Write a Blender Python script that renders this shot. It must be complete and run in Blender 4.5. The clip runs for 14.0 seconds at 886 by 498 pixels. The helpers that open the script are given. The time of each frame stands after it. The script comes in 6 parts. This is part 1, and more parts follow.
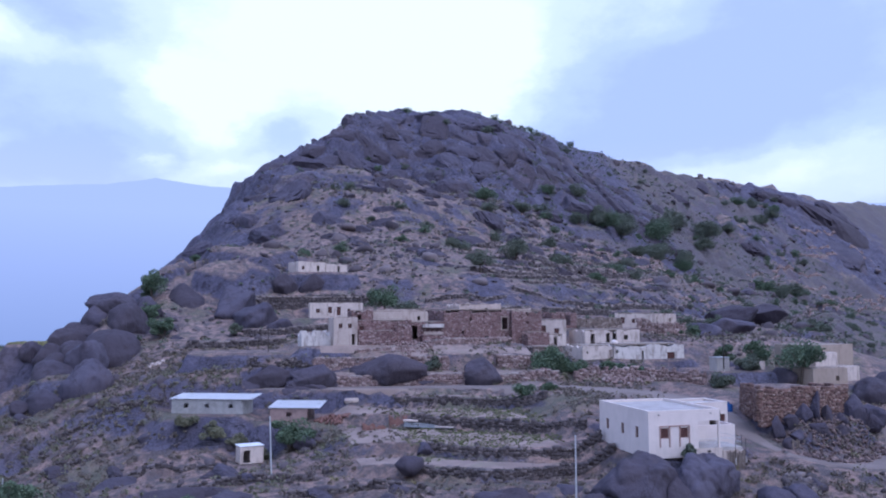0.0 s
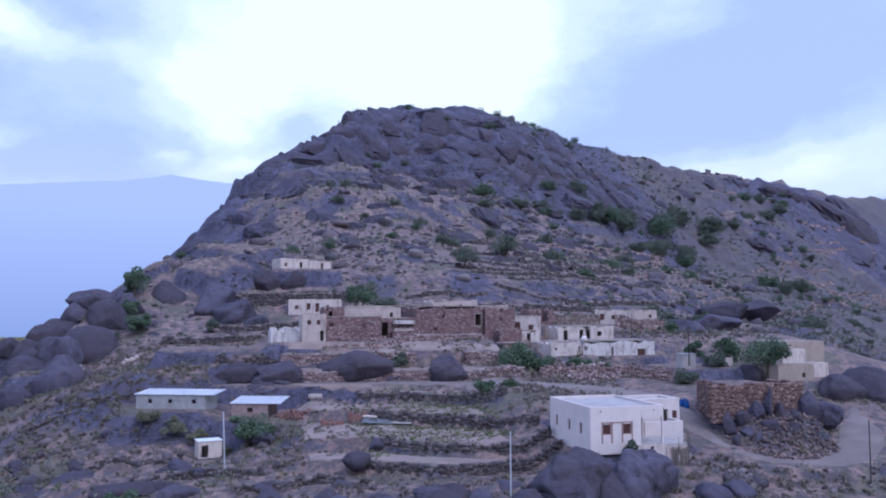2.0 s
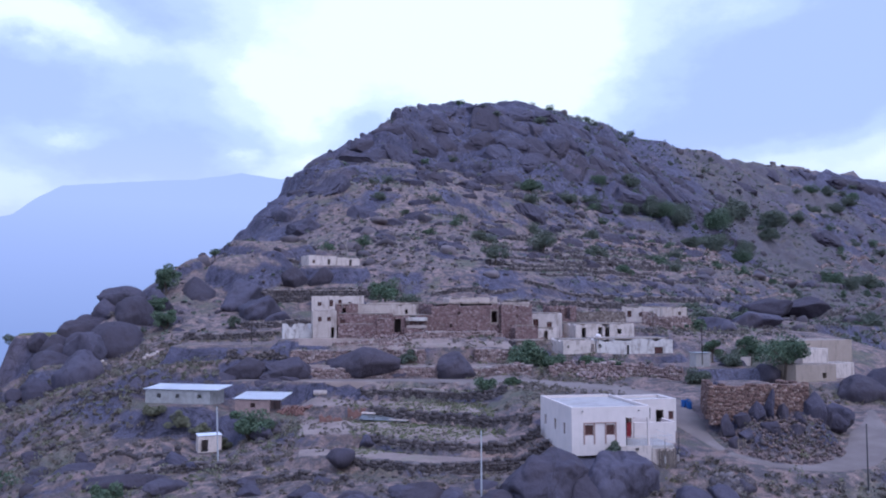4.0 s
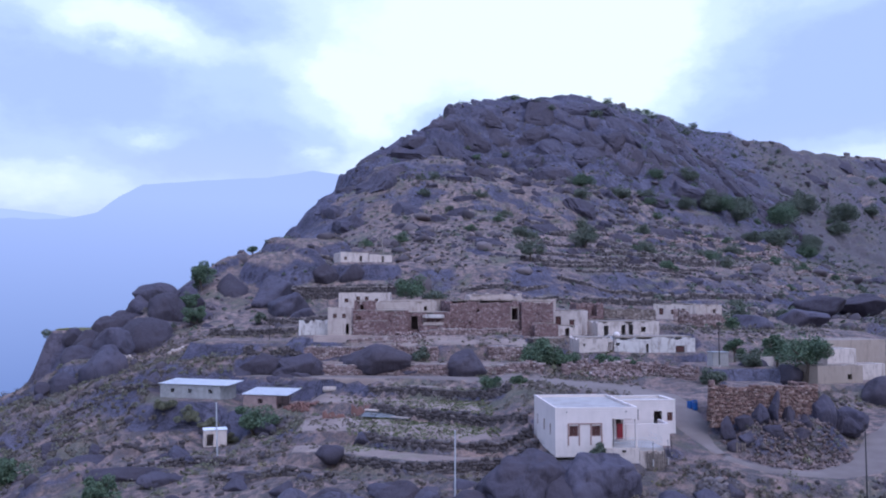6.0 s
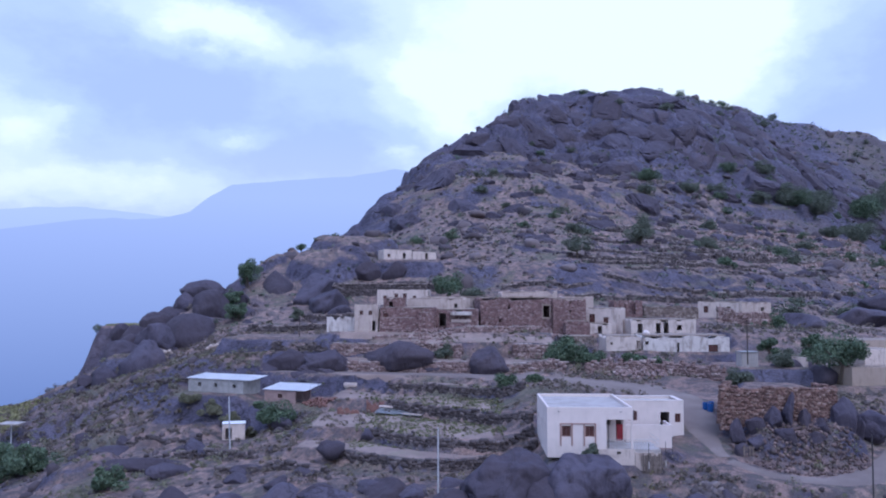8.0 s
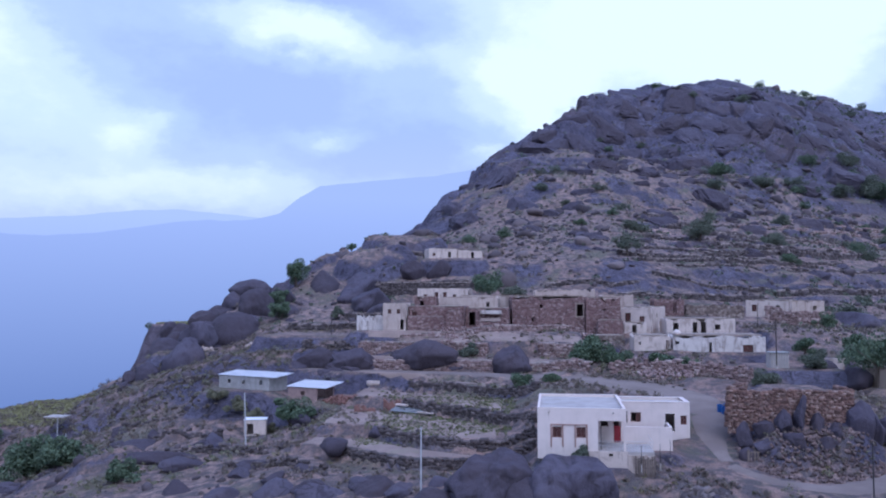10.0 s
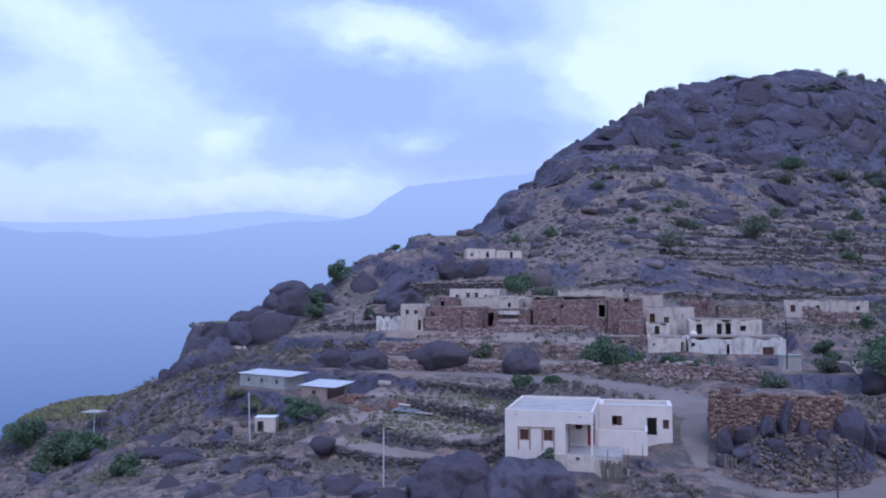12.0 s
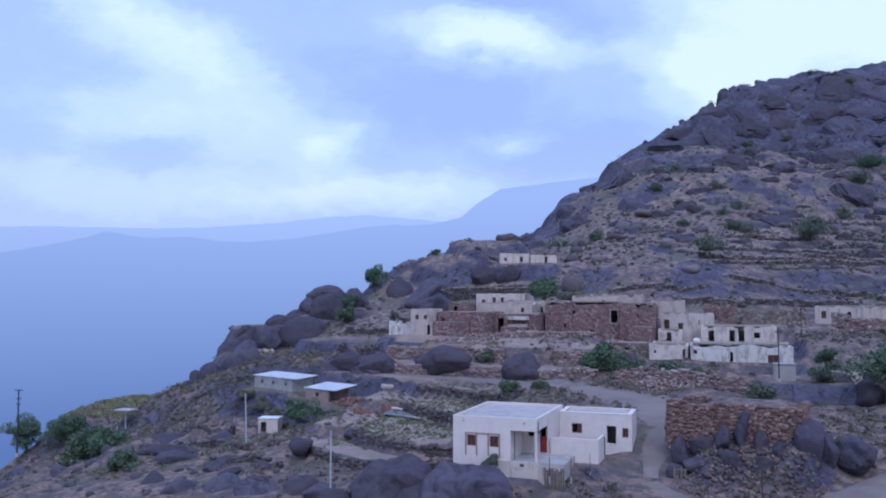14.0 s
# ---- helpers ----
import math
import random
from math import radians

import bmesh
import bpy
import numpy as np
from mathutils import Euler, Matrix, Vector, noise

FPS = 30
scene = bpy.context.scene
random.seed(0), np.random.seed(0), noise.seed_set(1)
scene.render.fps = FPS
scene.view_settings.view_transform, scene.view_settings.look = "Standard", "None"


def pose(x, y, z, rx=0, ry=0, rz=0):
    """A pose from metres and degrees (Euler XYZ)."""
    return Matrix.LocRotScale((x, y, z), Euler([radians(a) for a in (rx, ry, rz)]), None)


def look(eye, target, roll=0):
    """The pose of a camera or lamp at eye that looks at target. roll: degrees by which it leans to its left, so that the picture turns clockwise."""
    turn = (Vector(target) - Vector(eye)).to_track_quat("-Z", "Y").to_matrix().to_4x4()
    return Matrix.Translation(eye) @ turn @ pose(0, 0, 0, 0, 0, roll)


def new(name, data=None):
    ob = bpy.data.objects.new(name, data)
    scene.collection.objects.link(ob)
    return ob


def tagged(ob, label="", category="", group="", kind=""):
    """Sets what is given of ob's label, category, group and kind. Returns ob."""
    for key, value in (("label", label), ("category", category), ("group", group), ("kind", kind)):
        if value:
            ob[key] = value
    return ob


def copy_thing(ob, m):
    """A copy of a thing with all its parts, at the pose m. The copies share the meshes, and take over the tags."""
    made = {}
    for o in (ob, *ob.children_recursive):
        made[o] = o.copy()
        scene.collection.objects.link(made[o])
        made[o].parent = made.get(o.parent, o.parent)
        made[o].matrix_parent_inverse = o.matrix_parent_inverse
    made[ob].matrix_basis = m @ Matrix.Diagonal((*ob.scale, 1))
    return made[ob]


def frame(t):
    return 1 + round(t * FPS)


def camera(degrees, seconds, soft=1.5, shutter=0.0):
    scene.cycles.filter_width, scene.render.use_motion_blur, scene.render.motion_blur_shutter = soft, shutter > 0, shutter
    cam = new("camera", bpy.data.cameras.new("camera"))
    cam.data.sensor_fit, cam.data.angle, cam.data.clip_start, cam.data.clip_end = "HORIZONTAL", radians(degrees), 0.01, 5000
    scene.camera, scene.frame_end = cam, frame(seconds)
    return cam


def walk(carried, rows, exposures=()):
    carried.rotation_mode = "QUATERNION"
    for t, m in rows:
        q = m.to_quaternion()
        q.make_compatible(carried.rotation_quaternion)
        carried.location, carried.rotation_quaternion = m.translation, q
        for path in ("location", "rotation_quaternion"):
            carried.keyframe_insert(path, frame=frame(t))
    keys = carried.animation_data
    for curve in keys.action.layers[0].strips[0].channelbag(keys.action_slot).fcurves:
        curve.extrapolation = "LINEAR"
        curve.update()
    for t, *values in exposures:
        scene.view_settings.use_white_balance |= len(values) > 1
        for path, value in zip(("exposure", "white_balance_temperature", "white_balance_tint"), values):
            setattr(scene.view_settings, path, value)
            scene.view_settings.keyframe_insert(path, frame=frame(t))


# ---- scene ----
cam = camera(56.3, 14.0, soft=2.0)
PATH = [
    (0, (-39.445, -5.463, 13.158), (-38.934, -3.535, 13.311), -0.2),
    (0.5, (-37.947, -6.183, 13.116), (-37.432, -4.256, 13.267), -0.2),
    (1, (-36.355, -6.835, 13.135), (-35.837, -4.909, 13.282), -0.2),
    (1.5, (-34.775, -7.456, 13.204), (-34.264, -5.528, 13.349), -0.2),
    (2, (-32.941, -7.913, 13.256), (-32.465, -5.976, 13.399), -0.2),
    (2.5, (-30.854, -8.231, 13.262), (-30.418, -6.284, 13.403), -0.2),
    (3, (-28.716, -8.532, 13.305), (-28.319, -6.576, 13.444), -0.2),
    (5.5, (-18.263, -9.481, 13.586), (-18.07, -7.495, 13.711), -0.0),
    (6, (-16.098, -9.453, 13.632), (-15.95, -7.462, 13.755), 0.0),
    (6.5, (-13.889, -9.493, 13.68), (-13.791, -7.499, 13.801), 0.1),
    (7, (-11.726, -9.487, 13.702), (-11.678, -7.492, 13.822), 0.1),
    (7.5, (-9.625, -9.431, 13.7), (-9.628, -7.434, 13.818), 0.1),
    (8, (-7.476, -9.212, 13.63), (-7.529, -7.216, 13.746), 0.1),
    (10.5, (3.862, -8.087, 13.637), (3.545, -6.115, 13.749), 0.0),
    (11, (6.405, -7.758, 13.621), (6.034, -5.796, 13.732), -0.0),
    (11.5, (9.293, -7.258, 13.78), (8.868, -5.306, 13.89), -0.0),
    (12, (12.415, -6.881, 13.925), (11.94, -4.941, 14.035), -0.1),
    (12.5, (15.618, -6.341, 13.964), (15.103, -4.412, 14.074), -0.1),
    (13, (18.879, -5.918, 14.053), (18.32, -4.001, 14.166), -0.1),
    (13.5, (22.212, -5.355, 14.234), (21.6, -3.454, 14.347), -0.0),
    (14, (25.555, -4.321, 14.28), (24.859, -2.45, 14.397), 0.0),
]
walk(cam, [(t, look(eye, target, roll)) for t, eye, target, roll in PATH], exposures=[(0, 0.38, 5300, 17), (8, 0.33, 5250, 16), (11, 0.22, 5180, 14), (14, 0.14, 5130, 11)])

# ---- world, sun, exposure ----
world = bpy.data.worlds.new("evening_sky")
scene.world = world
world.use_nodes = True
wn, wl = world.node_tree.nodes, world.node_tree.links
wn.clear()


def wnode(kind, **sockets):
    n = wn.new(kind)
    for k, v in sockets.items():
        n.inputs[k.replace("_", " ")].default_value = v
    return n


def wmath(op, a, b=None):
    n = wn.new("ShaderNodeMath")
    n.operation = op
    for i, v in enumerate((a, b)):
        if v is None:
            continue
        if isinstance(v, (int, float)):
            n.inputs[i].default_value = v
        else:
            wl.new(v, n.inputs[i])
    return n.outputs[0]


SUN_AZ, SUN_EL = radians(150), radians(55)
sky = wn.new("ShaderNodeTexSky")
sky.sky_type, sky.sun_disc = "NISHITA", False
sky.sun_elevation, sky.sun_rotation = SUN_EL, SUN_AZ
sky.air_density, sky.dust_density = 1.2, 2.0
sky_tint = wn.new("ShaderNodeMix")
sky_tint.data_type, sky_tint.blend_type = "RGBA", "MULTIPLY"
sky_tint.inputs[0].default_value = 1.0
wl.new(sky.outputs[0], sky_tint.inputs[6])
sky_tint.inputs[7].default_value = (0.085, 0.085, 0.085, 1)
co = wn.new("ShaderNodeTexCoord")
sep = wn.new("ShaderNodeSeparateXYZ")
wl.new(co.outputs["Generated"], sep.inputs[0])
az = wmath("ARCTAN2", sep.outputs[0], sep.outputs[1])
el = sep.outputs[2]
comb = wn.new("ShaderNodeCombineXYZ")
wl.new(az, comb.inputs[0])
wl.new(wmath("MULTIPLY", el, 1.7), comb.inputs[1])


def wnoise(scale, detail, rough, shift):
    n = wn.new("ShaderNodeTexNoise")
    n.inputs["Scale"].default_value, n.inputs["Detail"].default_value = scale, detail
    n.inputs["Roughness"].default_value = rough
    m = wn.new("ShaderNodeMapping")
    m.inputs["Location"].default_value = (shift, shift * 0.7, 0)
    wl.new(comb.outputs[0], m.inputs[0])
    wl.new(m.outputs[0], n.inputs["Vector"])
    return n.outputs


def billow(field, amount):
    """Pushes the cloud edges about, for a ragged outline."""
    off, size = wn.new("ShaderNodeVectorMath"), wn.new("ShaderNodeVectorMath")
    off.operation, size.operation = "SUBTRACT", "MULTIPLY"
    wl.new(field, off.inputs[0])
    off.inputs[1].default_value = (0.5, 0.5, 0.5)
    wl.new(off.outputs[0], size.inputs[0])
    size.inputs[1].default_value = (amount, amount * 0.7, 0)
    return size.outputs[0]


def vadd(a, b):
    n = wn.new("ShaderNodeVectorMath")
    wl.new(a, n.inputs[0])
    wl.new(b, n.inputs[1])
    return n.outputs[0]


plain = wn.new("ShaderNodeCombineXYZ")
wl.new(wmath("MULTIPLY", az, 180 / math.pi), plain.inputs[0])
wl.new(wmath("MULTIPLY", wmath("ARCSINE", el), 180 / math.pi), plain.inputs[1])
where = vadd(plain.outputs[0], billow(wnoise(7.0, 3, 0.5, 3.1)[1], 4.0))
where = vadd(where, billow(wnoise(26.0, 5, 0.6, 7.7)[1], 2.6))


def cloud_bank(a0, e0, sa, se, turn):
    """A heap of cloud round an azimuth and a height, in degrees, with half sizes and a tilt."""
    m, d = wn.new("ShaderNodeMapping"), wn.new("ShaderNodeVectorMath")
    m.vector_type, d.operation = "TEXTURE", "LENGTH"
    m.inputs["Location"].default_value, m.inputs["Rotation"].default_value = (a0, e0, 0), (0, 0, radians(turn))
    m.inputs["Scale"].default_value = (sa, se, 1)
    wl.new(where, m.inputs[0])
    wl.new(m.outputs[0], d.inputs[0])
    return wmath("POWER", 2.718, wmath("MULTIPLY", wmath("POWER", d.outputs["Value"], 2.3), -0.75))


# azimuth, height, half sizes, tilt, weight: bright gaps above nought, blue-grey banks below it
BANKS = [(9, 19, 13.5, 6.5, 0, 0.95), (-1, 13.6, 7, 2.4, -35, 0.55), (16, 14, 7, 4, 35, 0.5), (-1.5, 9.3, 3.2, 0.8, 0, 0.5), (3.4, 11.6, 2.4, 1.7, 20, -0.5),
         (11.5, 17, 3, 3, 0, -0.12), (-7.5, 18.2, 4.6, 1.5, -12, -0.42), (33, 14.6, 12, 4.2, 14, -0.45), (34, 8.2, 12, 2.2, 5, 0.62), (31, 19.5, 3, 2, 0, 0.18),
         (-17.5, 17.6, 5.6, 1.5, -8, 0.75), (-16.2, 20.6, 3.5, 1.4, 0, -0.5), (-16, 11.0, 1.9, 0.5, 0, 0.4), (-4.6, 10.5, 0.9, 0.5, 0, 0.35),
         (-39.5, 17.2, 8, 2.2, -24, 0.68), (-26, 7.0, 10.5, 1.4, 2, 0.66), (-37, 11.3, 9.5, 2.4, -6, 0.5), (-39.5, 9.4, 2.8, 1.1, 0, -0.25), (-44, 7.0, 8, 1.8, 0, 0.45),
         (-27.5, 10.4, 2.6, 1.2, 20, 0.4), (-22, 12.2, 5.5, 2.6, 0, -0.18), (-10, 9.4, 5, 1.8, 0, -0.3), (-20, 14, 8, 1.6, -10, -0.15), (70, 16, 22, 8, 0, 0.5), (-78, 18, 20, 7, 0, 0.5), (125, 20, 30, 12, 0, 0.6), (-140, 22, 40, 12, 0, 0.6)]
mass = wmath("ADD", wmath("MULTIPLY", wnoise(9.0, 7, 0.62, 5.2)[0], 0.62), -0.13)
for a0, e0, sa, se, turn, k in BANKS:
    mass = wmath("ADD", mass, wmath("MULTIPLY", cloud_bank(a0, e0, sa, se, turn), k))
ramp = wn.new("ShaderNodeValToRGB")
cr = ramp.color_ramp
cr.interpolation = "EASE"
cr.elements[0].position, cr.elements[0].color = 0.0, (0.46, 0.54, 0.83, 1)
cr.elements[1].position, cr.elements[1].color = 0.92, (0.94, 0.99, 0.93, 1)
for at, tone in ((0.30, (0.55, 0.64, 0.835, 1)), (0.62, (0.74, 0.82, 0.885, 1))):
    e = cr.elements.new(at)
    e.color = tone
wl.new(mass, ramp.inputs[0])
# thick air towards the horizon
mist = wn.new("ShaderNodeMix")
mist.data_type = "RGBA"
fade = wn.new("ShaderNodeMapRange")
fade.inputs["From Min"].default_value, fade.inputs["From Max"].default_value = 0.20, 0.02
wl.new(el, fade.inputs["Value"])
wl.new(wmath("MULTIPLY", fade.outputs[0], 0.75), mist.inputs[0])
wl.new(ramp.outputs[0], mist.inputs[6])
mist.inputs[7].default_value = (0.64, 0.65, 0.79, 1)
cover = wn.new("ShaderNodeMix")
cover.data_type = "RGBA"
cover.inputs[0].default_value = 0.9
wl.new(sky_tint.outputs[2], cover.inputs[6])
wl.new(mist.outputs[2], cover.inputs[7])
# clear blue evening sky overhead, between the clouds
dome = wn.new("ShaderNodeMix")
dome.data_type = "RGBA"
up = wn.new("ShaderNodeMapRange")
up.interpolation_type = "SMOOTHSTEP"
up.inputs["From Min"].default_value, up.inputs["From Max"].default_value = 0.42, 0.75
wl.new(el, up.inputs["Value"])
wl.new(wmath("MULTIPLY", up.outputs[0], 0.8), dome.inputs[0])
wl.new(cover.outputs[2], dome.inputs[6])
dome.inputs[7].default_value = (0.62, 0.80, 1.35, 1)
bg = wn.new("ShaderNodeBackground")
bg.inputs[1].default_value = 0.92
wl.new(dome.outputs[2], bg.inputs[0])
wout = wn.new("ShaderNodeOutputWorld")
wl.new(bg.outputs[0], wout.inputs[0])

sun = new("sun", bpy.data.lights.new("sun", "SUN"))
sun.data.energy, sun.data.angle, sun.data.color = 1.42, radians(45), (1.0, 0.94, 0.93)
sun.matrix_world = look((math.sin(SUN_AZ) * 50, math.cos(SUN_AZ) * 50, math.tan(SUN_EL) * 50), (0, 0, 0))

# ---- materials ----
def material(name, base, rough=0.9, metal=0.0):
    m = bpy.data.materials.new(name)
    m.use_nodes = True
    b = m.node_tree.nodes["Principled BSDF"]
    b.inputs["Base Color"].default_value = (*base, 1)
    b.inputs["Roughness"].default_value = rough
    b.inputs["Metallic"].default_value = metal
    b.inputs["Specular IOR Level"].default_value = 0.3
    return m


class Shade:
    """Small wrapper to write node trees."""

    def __init__(self, name, rough=0.9, metal=0.0, spec=0.25):
        self.m = material(name, (0.5, 0.5, 0.5), rough, metal)
        self.n, self.l = self.m.node_tree.nodes, self.m.node_tree.links
        self.b = self.n["Principled BSDF"]
        self.b.inputs["Specular IOR Level"].default_value = spec
        self.geo = self.n.new("ShaderNodeNewGeometry")
        self.tc = self.n.new("ShaderNodeTexCoord")

    def put(self, socket, v):
        if isinstance(v, (int, float)):
            socket.default_value = v
        elif isinstance(v, tuple):
            socket.default_value = (*v, 1) if len(v) == 3 else v
        else:
            self.l.new(v, socket)

    def noise(self, scale, detail=4, rough=0.55, where="Position", warp=0.0, squash=None):
        n = self.n.new("ShaderNodeTexNoise")
        n.inputs["Scale"].default_value, n.inputs["Detail"].default_value = scale, detail
        n.inputs["Roughness"].default_value, n.inputs["Distortion"].default_value = rough, warp
        src = self.geo.outputs["Position"] if where == "Position" else self.tc.outputs[where]
        if squash:
            mp = self.n.new("ShaderNodeMapping")
            mp.inputs["Scale"].default_value = squash
            self.l.new(src, mp.inputs[0])
            src = mp.outputs[0]
        self.l.new(src, n.inputs["Vector"])
        return n.outputs[0]

    def cells(self, scale, feature="DISTANCE_TO_EDGE", squash=None):
        n = self.n.new("ShaderNodeTexVoronoi")
        n.feature = feature
        n.inputs["Scale"].default_value = scale
        src = self.geo.outputs["Position"]
        if squash:
            mp = self.n.new("ShaderNodeMapping")
            mp.inputs["Scale"].default_value = squash
            self.l.new(src, mp.inputs[0])
            src = mp.outputs[0]
        self.l.new(src, n.inputs["Vector"])
        return n

    def math(self, op, a, b=0.0):
        n = self.n.new("ShaderNodeMath")
        n.operation = op
        self.put(n.inputs[0], a)
        self.put(n.inputs[1], b)
        return n.outputs[0]

    def span(self, v, a, b, lo=0.0, hi=1.0):
        n = self.n.new("ShaderNodeMapRange")
        n.interpolation_type = "SMOOTHSTEP"
        for k, x in (("From Min", a), ("From Max", b), ("To Min", lo), ("To Max", hi)):
            n.inputs[k].default_value = x
        self.put(n.inputs["Value"], v)
        return n.outputs[0]

    def mix(self, f, a, b, how="MIX"):
        n = self.n.new("ShaderNodeMix")
        n.data_type, n.blend_type = "RGBA", how
        self.put(n.inputs[0], f)
        self.put(n.inputs[6], a)
        self.put(n.inputs[7], b)
        return n.outputs[2]

    def bump(self, h, strength, dist, under=None):
        n = self.n.new("ShaderNodeBump")
        n.inputs["Strength"].default_value, n.inputs["Distance"].default_value = strength, dist
        self.put(n.inputs["Height"], h)
        if under is not None:
            self.l.new(under, n.inputs["Normal"])
        return n.outputs[0]

    def random(self):
        return self.n.new("ShaderNodeObjectInfo").outputs["Random"]

    def done(self, colour, normal=None, rough=None):
        self.put(self.b.inputs["Base Color"], colour)
        if normal is not None:
            self.l.new(normal, self.b.inputs["Normal"])
        if rough is not None:
            self.put(self.b.inputs["Roughness"], rough)
        return self.m


ROCK_A, ROCK_B, ROCK_C = (0.083, 0.076, 0.112), (0.126, 0.115, 0.158), (0.048, 0.043, 0.065)


def rock_colour(s):
    c = s.mix(s.span(s.noise(0.16, 6, 0.6), 0.42, 0.62), ROCK_A, ROCK_B)
    c = s.mix(s.span(s.noise(0.8, 6, 0.62, squash=(1, 1, 0.35)), 0.50, 0.68), c, ROCK_C)
    c = s.mix(s.span(s.noise(0.06, 4, 0.6), 0.52, 0.68, 0, 0.5), c, (0.125, 0.092, 0.096))
    crack = s.noise(0.10, 5, 0.6, warp=1.2, squash=(1, 1, 0.7))
    c = s.mix(s.span(s.math("ABSOLUTE", s.math("SUBTRACT", crack, 0.5)), 0.0, 0.014, 0.75, 0), c, (0.022, 0.019, 0.022))
    return s.mix(s.span(s.noise(3.5, 4, 0.7), 0.64, 0.8, 0, 0.3), c, (0.165, 0.142, 0.160))


def make_rock():
    s = Shade("weathered_granite", 0.9)
    c = rock_colour(s)
    r = s.random()
    c = s.mix(s.span(r, 0, 1, 0.5, 0.88), c, (0.052, 0.041, 0.050))
    n = s.bump(s.noise(0.45, 6, 0.6, squash=(1, 1, 0.6)), 0.8, 0.8)
    n = s.bump(s.noise(4, 6, 0.6), 0.45, 0.08, n)
    return s.done(c, n)


def make_ground():
    s = Shade("hillside_earth_and_rock", 0.95)
    nz = s.n.new("ShaderNodeSeparateXYZ")
    s.l.new(s.geo.outputs["Normal"], nz.inputs[0])
    wob = s.noise(0.09, 6, 0.6)
    fine = s.noise(0.7, 7, 0.68)
    earth = s.mix(s.span(s.noise(0.05, 5), 0.35, 0.65), (0.268, 0.180, 0.154), (0.330, 0.228, 0.192))
    earth = s.mix(s.span(fine, 0.41, 0.58), earth, (0.120, 0.100, 0.102))
    earth = s.mix(s.span(s.noise(0.07, 6, 0.7), 0.50, 0.62, 0, 0.75), earth, (0.128, 0.124, 0.084))
    earth = s.mix(s.span(s.noise(0.21, 6, 0.75), 0.52, 0.64, 0, 0.7), earth, (0.120, 0.086, 0.080))
    earth = s.mix(s.span(s.noise(2.2, 5, 0.7), 0.6, 0.75, 0, 0.4), earth, (0.26, 0.205, 0.185))
    earth = s.mix(s.span(s.noise(1.6, 6, 0.75), 0.48, 0.66, 0, 0.7), earth, (0.088, 0.074, 0.072))
    rock = rock_colour(s)
    crack = s.noise(0.22, 6, 0.7, warp=1.5, squash=(1, 1, 2.2))
    rock = s.mix(s.span(s.math("ABSOLUTE", s.math("SUBTRACT", crack, 0.5)), 0.0, 0.022, 0.7, 0), rock, (0.03, 0.025, 0.025))
    steep = s.math("ADD", s.math("ADD", nz.outputs[2], s.math("MULTIPLY", s.math("SUBTRACT", wob, 0.5), 0.9)), s.math("MULTIPLY", s.math("SUBTRACT", fine, 0.5), 0.25))
    cover = s.n.new("ShaderNodeAttribute")
    cover.attribute_name = "soil_cover"
    f = s.math("MULTIPLY", s.span(steep, 0.87, 0.72), s.math("SUBTRACT", 1.0, s.math("MULTIPLY", cover.outputs["Fac"], 0.6)))
    bare = s.n.new("ShaderNodeAttribute")
    bare.attribute_name = "bare_rock"
    open_rock = s.math("ADD", bare.outputs["Fac"], s.math("ADD", s.math("MULTIPLY", s.math("SUBTRACT", wob, 0.5), 0.9), s.math("MULTIPLY", s.math("SUBTRACT", fine, 0.5), 0.5)))
    f = s.math("MAXIMUM", f, s.span(open_rock, 0.42, 0.62))
    n = s.bump(fine, 1.0, 0.8)
    n = s.bump(s.noise(4.5, 6, 0.65), 0.8, 0.16, n)
    earth = s.mix(s.math("MULTIPLY", cover.outputs["Fac"], 0.78), earth, (0.104, 0.091, 0.088))
    return s.done(s.mix(f, earth, rock), n)


def make_plaster(name, base, dirt, amount=0.5):
    s = Shade(name, 0.85)
    c = s.mix(s.span(s.noise(0.5, 5, 0.6), 0.4, 0.7, 0, 0.5), base, tuple(0.82 * v for v in base))
    c = s.mix(s.span(s.noise(0.38, 6, 0.72), 0.50, 0.60, 0, amount * 0.45), c, tuple(0.5 * (u + v) for u, v in zip(base, dirt)))
    c = s.mix(s.span(s.noise(0.9, 5, 0.7), 0.56, 0.66, 0, amount * 0.55), c, dirt)
    streak = s.noise(1.6, 6, 0.65, squash=(1, 1, 0.22))
    c = s.mix(s.span(streak, 0.48, 0.68, 0, amount), c, dirt)
    c = s.mix(s.span(s.noise(5, 5, 0.7), 0.56, 0.74, 0, amount), c, dirt)
    n = s.bump(s.noise(5, 6, 0.6), 0.35, 0.04)
    return s.done(c, n)


def make_stone(name, tones, scale=2.6):
    """Rubble stone for masonry: each stone has its own tone, mortar gaps lie deeper."""
    s = Shade(name, 0.93)
    sq = (1, 1, 1.5)
    edge = s.cells(scale, squash=sq).outputs["Distance"]
    tone = s.cells(scale, "F1", squash=sq).outputs["Color"]
    sep2 = s.n.new("ShaderNodeSeparateColor")
    s.l.new(tone, sep2.inputs[0])
    c = s.mix(s.span(sep2.outputs[0], 0.1, 0.9), tones[0], tones[1])
    c = s.mix(s.span(sep2.outputs[1], 0.6, 0.95), c, tones[2])
    c = s.mix(s.span(s.noise(0.35, 4), 0.45, 0.7, 0, 0.5), c, tones[3])
    c = s.mix(s.span(edge, 0.0, 0.09, 0.85, 0), c, (0.065, 0.048, 0.045))
    n = s.bump(s.span(edge, 0, 0.16), 0.9, 0.12)
    n = s.bump(s.noise(9, 4), 0.4, 0.03, n)
    return s.done(c, n)


